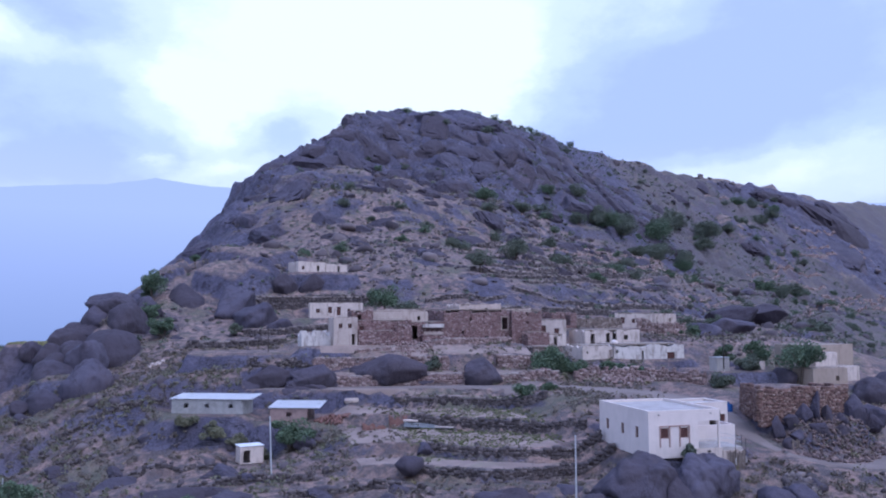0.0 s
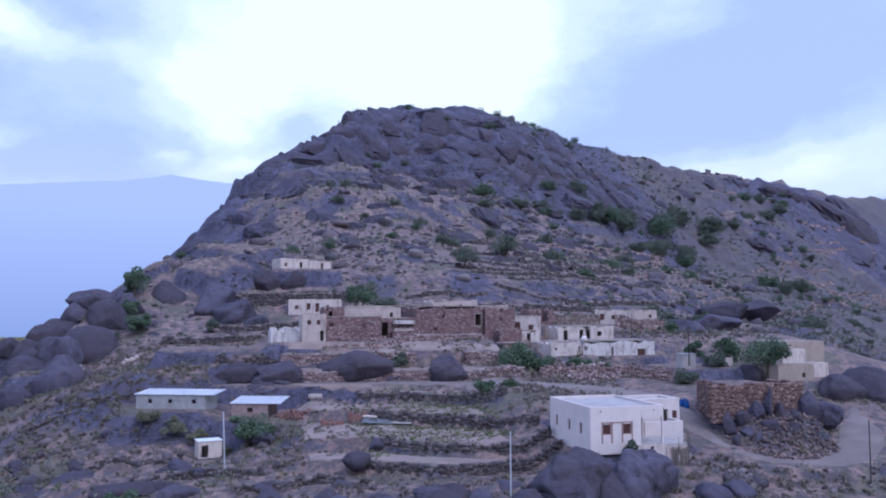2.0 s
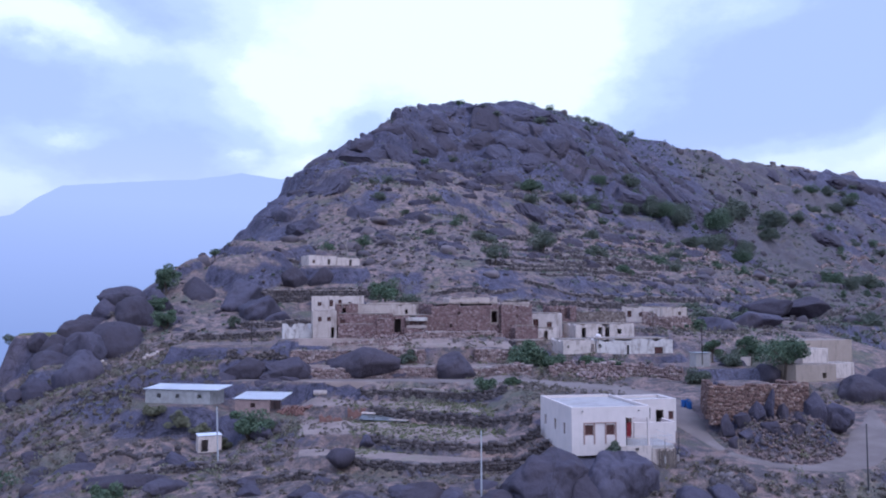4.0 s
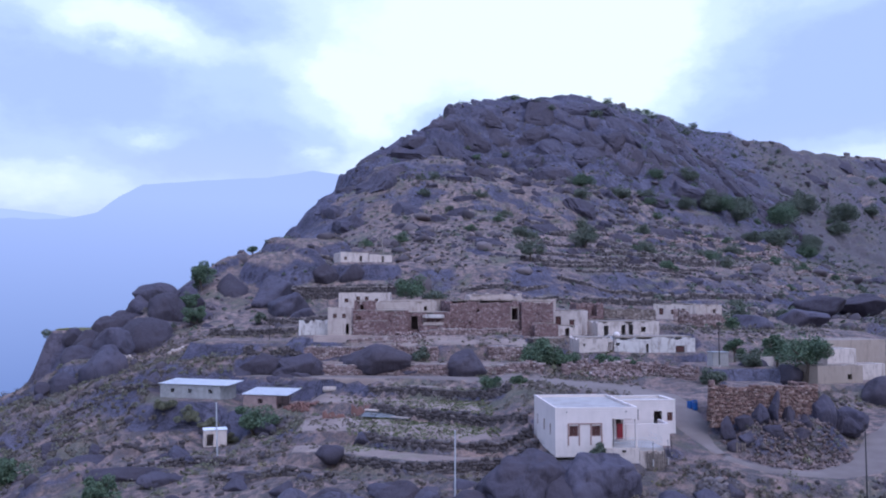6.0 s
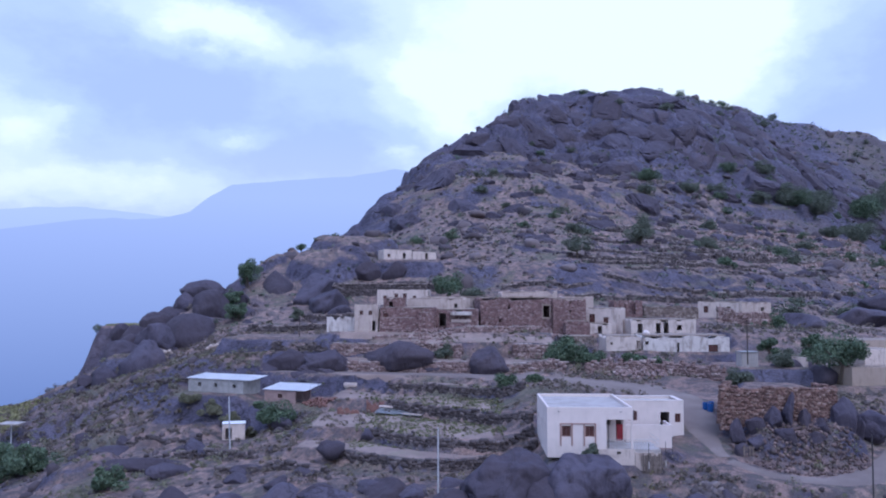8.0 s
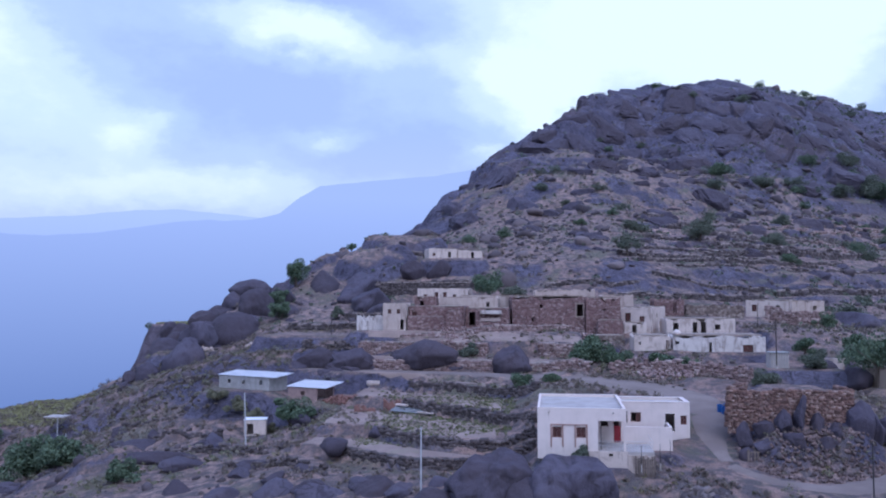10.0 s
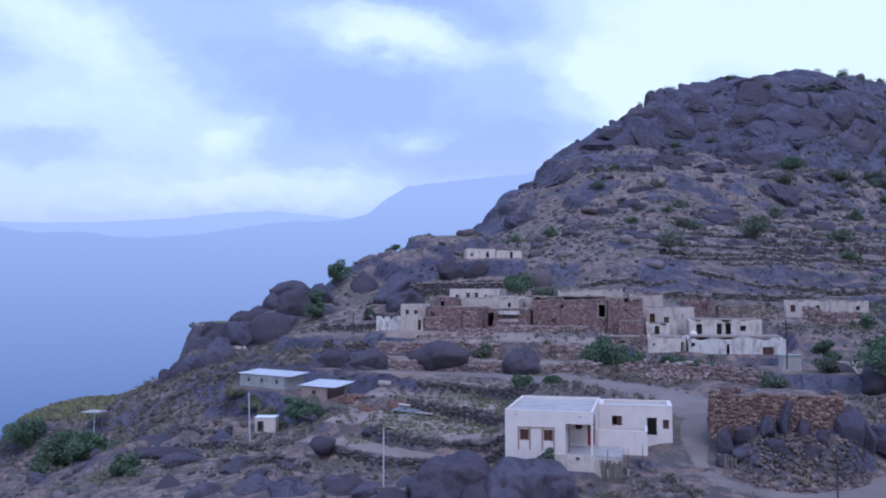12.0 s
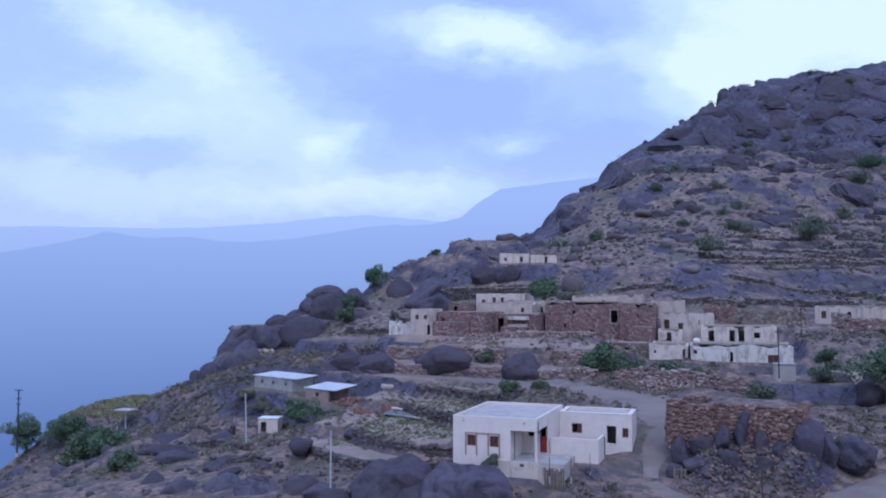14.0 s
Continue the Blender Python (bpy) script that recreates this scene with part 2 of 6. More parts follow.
def make_simple(name, base, rough=0.8, metal=0.0, vary=0.25, scale=3.0, bumpy=0.02):
    s = Shade(name, rough, metal, 0.35)
    c = s.mix(s.span(s.noise(scale, 5, 0.6), 0.35, 0.7), base, tuple(v * (1 - vary) for v in base))
    c = s.mix(s.span(s.noise(scale * 6, 4, 0.6), 0.55, 0.8, 0, 0.4), c, tuple(v * (1 - 1.6 * vary) for v in base))
    return s.done(c, s.bump(s.noise(scale * 4, 4), 0.3, bumpy))


def make_leaf(name, a, b):
    s = Shade(name, 0.75)
    isl = s.geo.outputs["Random Per Island"]
    c = s.mix(isl, a, b)
    c = s.mix(s.span(s.noise(1.1, 3), 0.4, 0.7, 0, 0.4), c, tuple(0.6 * v for v in a))
    return s.done(c)


def make_road():
    s = Shade("dusty_track", 0.95)
    c = s.mix(s.span(s.noise(0.25, 5), 0.35, 0.65), (0.158, 0.124, 0.112), (0.205, 0.164, 0.148))
    c = s.mix(s.span(s.noise(3, 6, 0.7), 0.55, 0.75, 0, 0.6), c, (0.11, 0.086, 0.08))
    return s.done(c, s.bump(s.noise(5, 5), 0.4, 0.05))


rock = make_rock()
earth = make_ground()
white = make_plaster("whitewashed_plaster", (0.58, 0.485, 0.435), (0.30, 0.235, 0.205), 0.85)
fresh_white = make_plaster("white_painted_render", (0.665, 0.570, 0.530), (0.49, 0.43, 0.395), 0.28)
old_plaster = make_plaster("old_pale_plaster", (0.47, 0.385, 0.34), (0.26, 0.20, 0.175), 0.85)
pink_plaster = make_plaster("pinkish_mud_plaster", (0.46, 0.37, 0.33), (0.25, 0.19, 0.165), 0.7)
tan_plaster = make_plaster("tan_mud_plaster", (0.36, 0.285, 0.235), (0.22, 0.17, 0.14), 0.5)
flaked = make_plaster("flaking_whitewash", (0.58, 0.525, 0.495), (0.27, 0.22, 0.20), 1.0)
red_stone = make_stone("red_brown_rubble_masonry", ((0.205, 0.120, 0.115), (0.285, 0.178, 0.168), (0.38, 0.275, 0.258), (0.165, 0.100, 0.098)), 2.6)
dry_stone = make_stone("dry_stone_walling", ((0.16, 0.12, 0.105), (0.27, 0.21, 0.18), (0.38, 0.31, 0.27), (0.12, 0.09, 0.08)), 2.0)
block = make_simple("grey_concrete_block", (0.36, 0.34, 0.33), 0.92, 0, 0.25, 1.5)
concrete = make_simple("dusty_concrete_roof", (0.40, 0.36, 0.34), 0.93, 0, 0.22, 0.8)
mud_roof = make_simple("mud_roof", (0.27, 0.215, 0.18), 0.95, 0, 0.3, 0.9)
pale_mud = make_simple("pale_mud_roof", (0.33, 0.265, 0.235), 0.95, 0, 0.3, 0.9)
tin = make_simple("white_corrugated_sheet", (0.80, 0.80, 0.82), 0.45, 0.15, 0.10, 1.2)
grey_tin = make_simple("grey_corrugated_sheet", (0.34, 0.35, 0.36), 0.6, 0.2, 0.3, 1.0)
brown_wood = make_simple("brown_painted_shutter", (0.10, 0.040, 0.034), 0.6, 0, 0.35, 2.0)
red_paint = make_simple("red_painted_steel_door", (0.24, 0.02, 0.03), 0.5, 0, 0.25, 1.5)
brown_trim = make_simple("brown_painted_surround", (0.34, 0.215, 0.185), 0.8, 0, 0.2, 2.0)
old_wood = make_simple("grey_old_timber", (0.19, 0.15, 0.13), 0.9, 0, 0.4, 4.0)
dark_wood = make_simple("dark_weathered_wood", (0.055, 0.042, 0.038), 0.85, 0, 0.3, 3.0)
steel = make_simple("galvanised_steel_pole", (0.52, 0.52, 0.54), 0.5, 0.4, 0.15, 1.0)
dark_steel = make_simple("dark_painted_pole", (0.05, 0.045, 0.05), 0.6, 0.2, 0.2, 1.0)
blue_plastic = make_simple("blue_plastic", (0.02, 0.09, 0.30), 0.45, 0, 0.2, 1.0)
red_brick = make_simple("red_brick_rubble", (0.235, 0.125, 0.105), 0.92, 0, 0.4, 1.2)
bark = make_simple("grey_brown_bark", (0.13, 0.10, 0.08), 0.95, 0, 0.4, 5.0)
pale_bark = make_simple("bare_pale_wood", (0.34, 0.29, 0.26), 0.9, 0, 0.3, 5.0)
leaf = make_leaf("green_leaves", (0.066, 0.100, 0.062), (0.140, 0.185, 0.112))
dull_leaf = make_leaf("dusty_shrub_leaves", (0.090, 0.106, 0.080), (0.150, 0.166, 0.122))
weed_leaf = make_leaf("dusty_weeds", (0.130, 0.132, 0.085), (0.205, 0.192, 0.125))
brush_leaf = make_leaf("dry_brushwood", (0.105, 0.088, 0.076), (0.215, 0.176, 0.145))
grass_leaf = make_leaf("dry_grass", (0.13, 0.125, 0.05), (0.26, 0.22, 0.11))
track = make_road()


def make_soil():
    s = Shade("tilled_dusty_soil", 0.95)
    c = s.mix(s.span(s.noise(0.3, 5), 0.35, 0.65), (0.205, 0.152, 0.132), (0.270, 0.207, 0.180))
    c = s.mix(s.span(s.noise(1.3, 6, 0.7), 0.54, 0.74, 0, 0.6), c, (0.14, 0.11, 0.10))
    c = s.mix(s.span(s.noise(0.22, 4), 0.55, 0.7, 0, 0.4), c, (0.15, 0.15, 0.09))
    return s.done(c, s.bump(s.noise(4, 6), 0.5, 0.08))


soil = make_soil()


# ---- shape of the hill ----
def sstep(a, b, v):
    u = np.clip((v - a) / (b - a), 0, 1)
    return u * u * (3 - 2 * u)


def curve(v, pairs):
    """Straight pieces through (place, height) pairs."""
    return np.interp(v, [p[0] for p in pairs], [p[1] for p in pairs])


# height of the hill along its fall line, and the line where its left flank breaks off
RISE = [(-60, -30), (20, -13), (45, -6.5), (60, -4), (78, -2.2), (95, -0.8), (104, 2.5), (110, 6.5), (113, 8), (126, 8.5), (133, 10), (147, 12),
        (158, 15), (168, 20.5), (188, 25.5), (225, 33), (252, 42), (272, 54), (330, 70), (352, 77), (366, 98), (380, 111), (405, 126), (435, 129.5), (470, 118), (560, 90), (900, 40)]
EDGE = [(0, -70), (60, -85), (90, -95), (105, -95), (120, -88), (128, -80), (136, -68), (150, -60), (165, -49), (182, -44), (200, -44), (225, -53), (255, -57), (280, -54),
        (300, -46), (318, -31), (330, -22), (350, -27), (366, -31), (385, -31), (420, -20), (470, 10), (600, 120)]
CREST = [(60, 420, 121.5), (94, 433, 123), (140, 470, 121.5), (222, 520, 118.5), (300, 560, 117), (400, 620, 124), (520, 690, 125), (800, 850, 142)]
SHIFT = [(18, 0), (70, 38), (150, 114), (250, 215), (400, 345), (800, 700)]
CAP = [(-60, 66), (-33, 73), (-28, 75), (-4, 89), (5, 93), (10, 98), (25, 112), (45, 124.5), (70, 130), (94, 133), (130, 135), (200, 160)]

YARD = [(40, -7), (60, -4), (66, -2.2), (72, -0.9), (76, -0.2), (82, 1.3), (90, 2.7), (98, 3.2), (106, 3.7), (112, 6)]


def hill(x, y):
    """Smooth height of the hillside, before rocks and terraces."""
    v = y - curve(x, SHIFT) * (0.25 + 0.75 * sstep(110, 165, y))
    z = curve(v, RISE)
    z = np.where(y > 300, np.minimum(z, curve(x, CAP)), z)
    # the slopes lean down to the left
    low = sstep(176, 118, y)
    left = -12 - x
    z = z - low * (0.10 * np.maximum(left, 0) + 0.2 * np.maximum(left - 36, 0))
    mid = sstep(178, 240, y) * sstep(362, 340, y)
    z = z - mid * (0.25 * np.maximum(-6 - x, 0) + 0.3 * np.maximum(-22 - x, 0) + 0.15 * sstep(262, 280, y) * np.maximum(-24 - x, 0))
    # crest that runs away to the right
    best = np.full(np.shape(z), -1e3)
    for (x0, y0, z0), (x1, y1, z1) in zip(CREST, CREST[1:]):
        dx, dy = x1 - x0, y1 - y0
        u = np.clip(((x - x0) * dx + (y - y0) * dy) / (dx * dx + dy * dy), 0, 1)
        d = np.hypot(x - x0 - u * dx, y - y0 - u * dy)
        best = np.maximum(best, z0 + u * (z1 - z0) - 0.95 * (np.sqrt(d * d + 256) - 16))
    k = 12.0
    h = np.clip(0.5 + 0.5 * (best - z) / k, 0, 1)
    z = z * (1 - h) + best * h + k * h * (1 - h)
    # yard of the white house and the road behind it
    yard = sstep(-15, -3, x) * sstep(112, 104, y) * sstep(70, 40, x)
    z = z * (1 - yard) + yard * (curve(y, YARD) - 0.03 * np.maximum(x - 22, 0))
    # left flank breaks off into the valley
    e = np.maximum(curve(y, EDGE) - x, 0)
    steep = 0.75 + 1.6 * sstep(300, 350, y)
    z = z - steep * np.maximum(e - 4, 0) - 0.3 * np.minimum(e, 4)
    return np.maximum(z, -420)


# ---- small builders ----
def part(name, bm, mat, parent=None, label="", smooth=False):
    me = bpy.data.meshes.new(name)
    bm.to_mesh(me)
    bm.free()
    me.materials.append(mat)
    if smooth:
        me.polygons.foreach_set("use_smooth", [True] * len(me.polygons))
    ob = new(name, me)
    if parent is not None:
        ob.parent = parent
    if label:
        ob["label"] = label
    return ob


def empty(name, m, label, category, group=""):
    ob = new(name)
    ob.empty_display_size = 0.3
    ob.matrix_world = m
    return tagged(ob, label, category, group)


def add_box(bm, x0, y0, z0, x1, y1, z1, turn=None):
    m = Matrix.Translation(((x0 + x1) / 2, (y0 + y1) / 2, (z0 + z1) / 2)) @ Matrix.Diagonal((x1 - x0, y1 - y0, z1 - z0, 1))
    return bmesh.ops.create_cube(bm, size=1, matrix=(turn @ m) if turn else m)["verts"]


def box(x0, y0, z0, x1, y1, z1, soft=0.0):
    bm = bmesh.new()
    add_box(bm, x0, y0, z0, x1, y1, z1)
    if soft:
        bmesh.ops.bevel(bm, geom=bm.edges[:], offset=soft, segments=2, affect="EDGES")
    return bm


def add_tube(bm, a, b, r0, r1=None, sides=8):
    a, b = Vector(a), Vector(b)
    r1 = r0 if r1 is None else r1
    q = (b - a).to_track_quat("Z", "Y").to_matrix().to_4x4()
    m = Matrix.Translation((a + b) / 2) @ q
    bmesh.ops.create_cone(bm, cap_ends=True, segments=sides, radius1=r0, radius2=r1, depth=(b - a).length, matrix=m)


def tube(a, b, r0, r1=None, sides=8):
    bm = bmesh.new()
    add_tube(bm, a, b, r0, r1, sides)
    return bm


# ---- the land ----
def lattice(ix, iy, seed):
    h = (ix * 374761393 + iy * 668265263 + seed * 982451653) & 0x7FFFFFFF
    h = ((h ^ (h >> 13)) * 1274126177) & 0x7FFFFFFF
    return ((h ^ (h >> 16)) & 0xFFFF) / 65535.0


def value_noise(x, y, seed):
    fx, fy = np.floor(x), np.floor(y)
    ix, iy = fx.astype(np.int64), fy.astype(np.int64)
    u, v = x - fx, y - fy
    u, v = u * u * (3 - 2 * u), v * v * (3 - 2 * v)
    a, b = lattice(ix, iy, seed), lattice(ix + 1, iy, seed)
    c, d = lattice(ix, iy + 1, seed), lattice(ix + 1, iy + 1, seed)
    return (a * (1 - u) + b * u) * (1 - v) + (c * (1 - u) + d * u) * v


def fractal(x, y, size, octaves, seed, gain=0.5):
    total, amp, norm = 0, 1.0, 0.0
    for k in range(octaves):
        total = total + amp * (value_noise(x / size * 2 ** k + 17.3 * k, y / size * 2 ** k - 9.1 * k, seed + k) - 0.5)
        norm += amp
        amp *= gain
    return total / norm * 2


def domes(x, y, size, seed, share):
    """Heights of half-buried rocks, one in some cells of a lattice."""
    gx, gy = np.floor(x / size).astype(np.int64), np.floor(y / size).astype(np.int64)
    out = np.zeros(np.shape(x))
    for i in (-1, 0, 1):
        for j in (-1, 0, 1):
            cx, cy = gx + i, gy + j
            px = (cx + 0.15 + 0.7 * lattice(cx, cy, seed)) * size
            py = (cy + 0.15 + 0.7 * lattice(cx, cy, seed + 5)) * size
            r = size * (0.35 + 0.5 * lattice(cx, cy, seed + 9))
            on = lattice(cx, cy, seed + 13) < share
            d2 = ((x - px) / r) ** 2 + ((y - py) / (r * 0.8)) ** 2
            hgt = r * (0.35 + 0.5 * lattice(cx, cy, seed + 21))
            out = np.maximum(out, np.where(on & (d2 < 1), hgt * np.power(np.maximum(1 - d2 * d2, 0), 0.5), 0))
    return out


def steps(z, rise, sharp):
    t = z / rise
    f = np.floor(t)
    r = t - f
    return rise * (f + 0.30 * r + 0.70 * sstep(1 - sharp, 1.0, r))


TERRACES = [((-27, 80), (-21, 77.7), (-13, 72.5), (-6, 74), (2, 73)), ((-27, 86), (-18, 82.7), (-11, 77.5), (-5.8, 76.4), (2, 76)), ((-27, 98), (-17, 94.5), (-8.5, 88.5), (-1.2, 82), (2, 80)),
            ((-27, 105.5), (-17.5, 101.6), (-4.2, 95), (2, 91.5))]
VILLAGE = (((-30, 110.4), (-20, 108.7), (-14, 107.9), (-8, 107.2), (0, 105.8), (8, 103.6)), ((-30, 113), (-13.5, 111.2), (-8, 110.9), (0, 110.6), (8, 111)))
RISERS, TREADS, LOWEST = (1.15, 1.2, 1.3, 1.2), (0.05, 0.35, 0.45, 0.2), -3.5
ROAD = [(-34, 109.5, 3.0), (-24, 107.5, 3.0), (-12, 104.6, 3.1), (-3, 101.6, 3.1), (6, 98, 3.0), (12, 94, 2.7), (16.5, 88.5, 2.2), (17.6, 82, 1.2), (16.8, 76, -0.3), (16.8, 72, -1.1), (17.2, 69.5, -1.6)]


LOWER_ROAD = [(17.2, 69.5, -1.6), (20, 66.6, -2.3), (25, 65.6, -2.6), (30, 67.2, -2.3), (34, 71, -1.6), (38.5, 76.5, -0.7), (43, 83, 0.6)]


def road_at(x, y):
    """Distance to the middle of the road, and the road's height there."""
    best, level = np.full(np.shape(x), 1e9), np.zeros(np.shape(x))
    for (x0, y0, z0), (x1, y1, z1) in list(zip(ROAD, ROAD[1:])) + list(zip(LOWER_ROAD, LOWER_ROAD[1:])):
        dx, dy = x1 - x0, y1 - y0
        u = np.clip(((x - x0) * dx + (y - y0) * dy) / (dx * dx + dy * dy), 0, 1)
        d = np.hypot(x - x0 - u * dx, y - y0 - u * dy)
        level = np.where(d < best, z0 + u * (z1 - z0), level)
        best = np.minimum(best, d)
    return best, level


def land(x, y):
    """The height of the ground."""
    x, y = np.asarray(x, float), np.asarray(y, float)
    z = hill(x, y)
    near = sstep(150, 100, y)
    wide = fractal(x, y, 34, 4, 3)
    z = z + wide * (0.4 + 2.2 * sstep(140, 260, y))
    # low farm terraces in front of the village
    t = np.full(np.shape(z), LOWEST)
    lines = [curve(x, p) + 0.35 * fractal(x, y, 7, 2, 90 + k) for k, p in enumerate(TERRACES)]
    for k, q in enumerate(lines):
        after = lines[k + 1] if k < 3 else q + 9
        t = t + RISERS[k] * sstep(-0.35, 0.35, y - q) + TREADS[k] * np.clip((y - q) / (after - q), 0, 1)
    w1 = sstep(-30, -24, x) * sstep(1, -4, x) * sstep(66, 71, y) * sstep(106, 102, y)
    z = z * (1 - w1) + w1 * t
    # two walled terraces between the road and the village
    q1, q2 = curve(x, VILLAGE[0]) + 0.3 * fractal(x, y, 7, 2, 95), curve(x, VILLAGE[1]) + 0.3 * fractal(x, y, 7, 2, 96)
    t = 3.1 + 1.3 * sstep(-0.35, 0.35, y - q1) + 0.5 * np.clip((y - q1) / (q2 - q1), 0, 1) + 1.9 * sstep(-0.35, 0.35, y - q2) + 0.35 * np.maximum(y - q2, 0)
    w4 = sstep(-31, -27, x) * sstep(9, 6, x) * sstep(103.5, 105, y) * sstep(117, 114.5, y)
    z = z * (1 - w4) + w4 * t
    # high terraces on the slope and in the hollow on the far side
    w2 = sstep(5, 35, x) * sstep(128, 150, y) * sstep(300, 240, y - 0.35 * x - 1.1 * np.maximum(x - 150, 0)) * (0.25 + 0.75 * sstep(-0.1, 0.25, fractal(x, y, 45, 2, 12) + 0.003 * (x - 20)))
    z = z * (1 - w2) + w2 * steps(z + 0.6 * fractal(x, y, 25, 2, 14), 2.3, 0.25)
    # farther terraces are higher ones
    w3 = sstep(150, 260, x) * sstep(300, 380, y) * (0.3 + 0.7 * sstep(-0.1, 0.3, fractal(x, y, 70, 2, 16)))
    z = z * (1 - w3) + w3 * steps(z + 1.5 * fractal(x, y, 60, 2, 18), 5.0, 0.3)
    # terraced field on the edge of the slope
    fld = sstep(-92, -89, x) * sstep(-71, -76, x) * sstep(108, 112, y) * sstep(131, 127, y)
    z = z * (1 - fld) + fld * (-6.5 + 0.11 * (y - 111))
    # bare rock: benches, slabs and half-buried blocks
    rough = sstep(138, 175, y) + sstep(-50, -60, x) * sstep(80, 100, y)
    rough = np.minimum(rough, 1.0)
    patch = sstep(-0.1, 0.4, fractal(x, y, 60, 3, 31) + 0.5 * sstep(330, 365, y) + 0.35 * sstep(-25, -45, x))
    z = z + rough * patch * (0.55 * domes(x, y, 15, 40, 0.5) + 0.5 * domes(x, y, 7, 50, 0.4) - 1.0)
    crag = sstep(325, 352, y) * sstep(190, 110, x)
    ledge = steps(z + 5 * fractal(x, y, 50, 2, 61), 9.0, 0.5)
    z = z * (1 - 0.55 * crag) + 0.55 * crag * ledge
    z = z + crag * (3.2 * np.abs(fractal(x + 6 * wide, y * 0.6, 26, 3, 63)) - 2.0)
    z = z + 0.6 * rough * fractal(x, y, 8, 3, 71) + near * (0.22 * fractal(x, y, 5, 3, 77) + 0.14 * fractal(x, y, 1.9, 2, 79))
    shelf = near * sstep(-26, -34, x) * sstep(0.0, 0.3, fractal(x, y, 16, 2, 83))
    z = z + shelf * (0.5 * domes(x, y, 6, 85, 0.4) + 0.5 * fractal(x, y, 3, 2, 87) - 0.2)
    # apron and walled platform beside the white house
    z = z + 2.1 * sstep(69.6, 74.8, y) * sstep(78, 76, y) * sstep(17.6, 20, x) * sstep(33, 29.5, x)
    pad = sstep(18.4, 19.2, x - 0.42 * (y - 75)) * sstep(29.6, 28.6, x) * sstep(74.9, 75.5, y) * sstep(87, 84, y)
    z = np.where(pad > 0, z * (1 - pad) + 4.3 * pad, z)
    # benches on which the buildings stand
    for x0, x1, y0, y1, level, soft in BENCHES:
        b = sstep(x0 - soft, x0, x) * sstep(x1 + soft, x1, x) * sstep(y0 - soft, y0, y) * sstep(y1 + soft, y1, y)
        z = z * (1 - b) + level * b
    d, level = road_at(x, y)
    more = 3.0 * sstep(-6, 4, x) * sstep(84, 92, y)
    r = np.where((x < 7) & (y > 95), sstep(3.2, 2.3, d - more * sstep(4, 7, x)), sstep(4.6, 2.6, d - more)) * (1 - pad)
    return z * (1 - r) + level * r


BENCHES = [(-29, -4, 114.5, 128, 8.4, 1.5), (-5, 12, 119, 134, 7.6, 1.5), (12, 31, 110.5, 122, 5.9, 1.2), (14, 30, 122, 134, 7.6, 1.2), (34, 49, 140, 150, 10.0, 1.5), (-26, -13, 146, 154, 12.2, 2),
           (-26, -13, 165.5, 176, 21.6, 1.5), (-44, -30, 115.5, 127, 7.5, 1.6), (-46, -35, 100.5, 107, 0.7, 2.6), (-34.5, -26, 97.5, 103, -0.1, 2.4), (-38, -34, 92, 96, -4.1, 1.5), (26, 36, 96.5, 106, 4.8, 1.0), (38, 56, 92, 110, 3.0, 1.0),
           (6.3, 12.2, 112.4, 119.4, 5.6, 0.8), (-72, -63, 137, 146, 8.4, 4), (-63, -57, 122, 136, 4.6, 6), (0.2, 8, 67.3, 80, -0.7, 0.6), (7.8, 14.8, 70.5, 80.5, -0.7, 1.4)]


def bare(x, y):
    """How much of the ground is naked rock: the crag, the left flank, a great slab in the far hollow, patches between."""
    n = fractal(x, y, 42, 4, 131)
    crag = sstep(318, 350, y - 0.12 * np.maximum(x, 0) + 12 * n) * sstep(260, 150, x)
    flank = sstep(34, 10, x - curve(y, EDGE) + 18 * n) * sstep(175, 215, y)
    slab = sstep(1.2, 0.7, np.hypot((x - 455) / 95, (y - 575) / 70) + 0.5 * n)
    rest = 0.26 + 0.85 * n - 0.2 * soil_cover(x, y)
    return np.maximum(np.maximum(crag, flank), np.maximum(slab, rest)) * sstep(128, 160, y)


def soil_cover(x, y):
    """Where earth and grass hold even on steep ground: the terraced hollow and the smooth ridge."""
    n = fractal(x, y, 55, 3, 171)
    return np.clip(sstep(85, 150, x - 0.1 * (y - 300) + 30 * n) * sstep(180, 230, y) * sstep(0.9, 1.3, np.hypot((x - 455) / 95, (y - 575) / 70) + 0.4 * n), 0, 1) * sstep(0.5, 0.1, n)


def spread(pieces):
    out = []
    for a, b, d in pieces:
        out += list(np.arange(a, b, d))
    return np.array(out + [pieces[-1][1]])


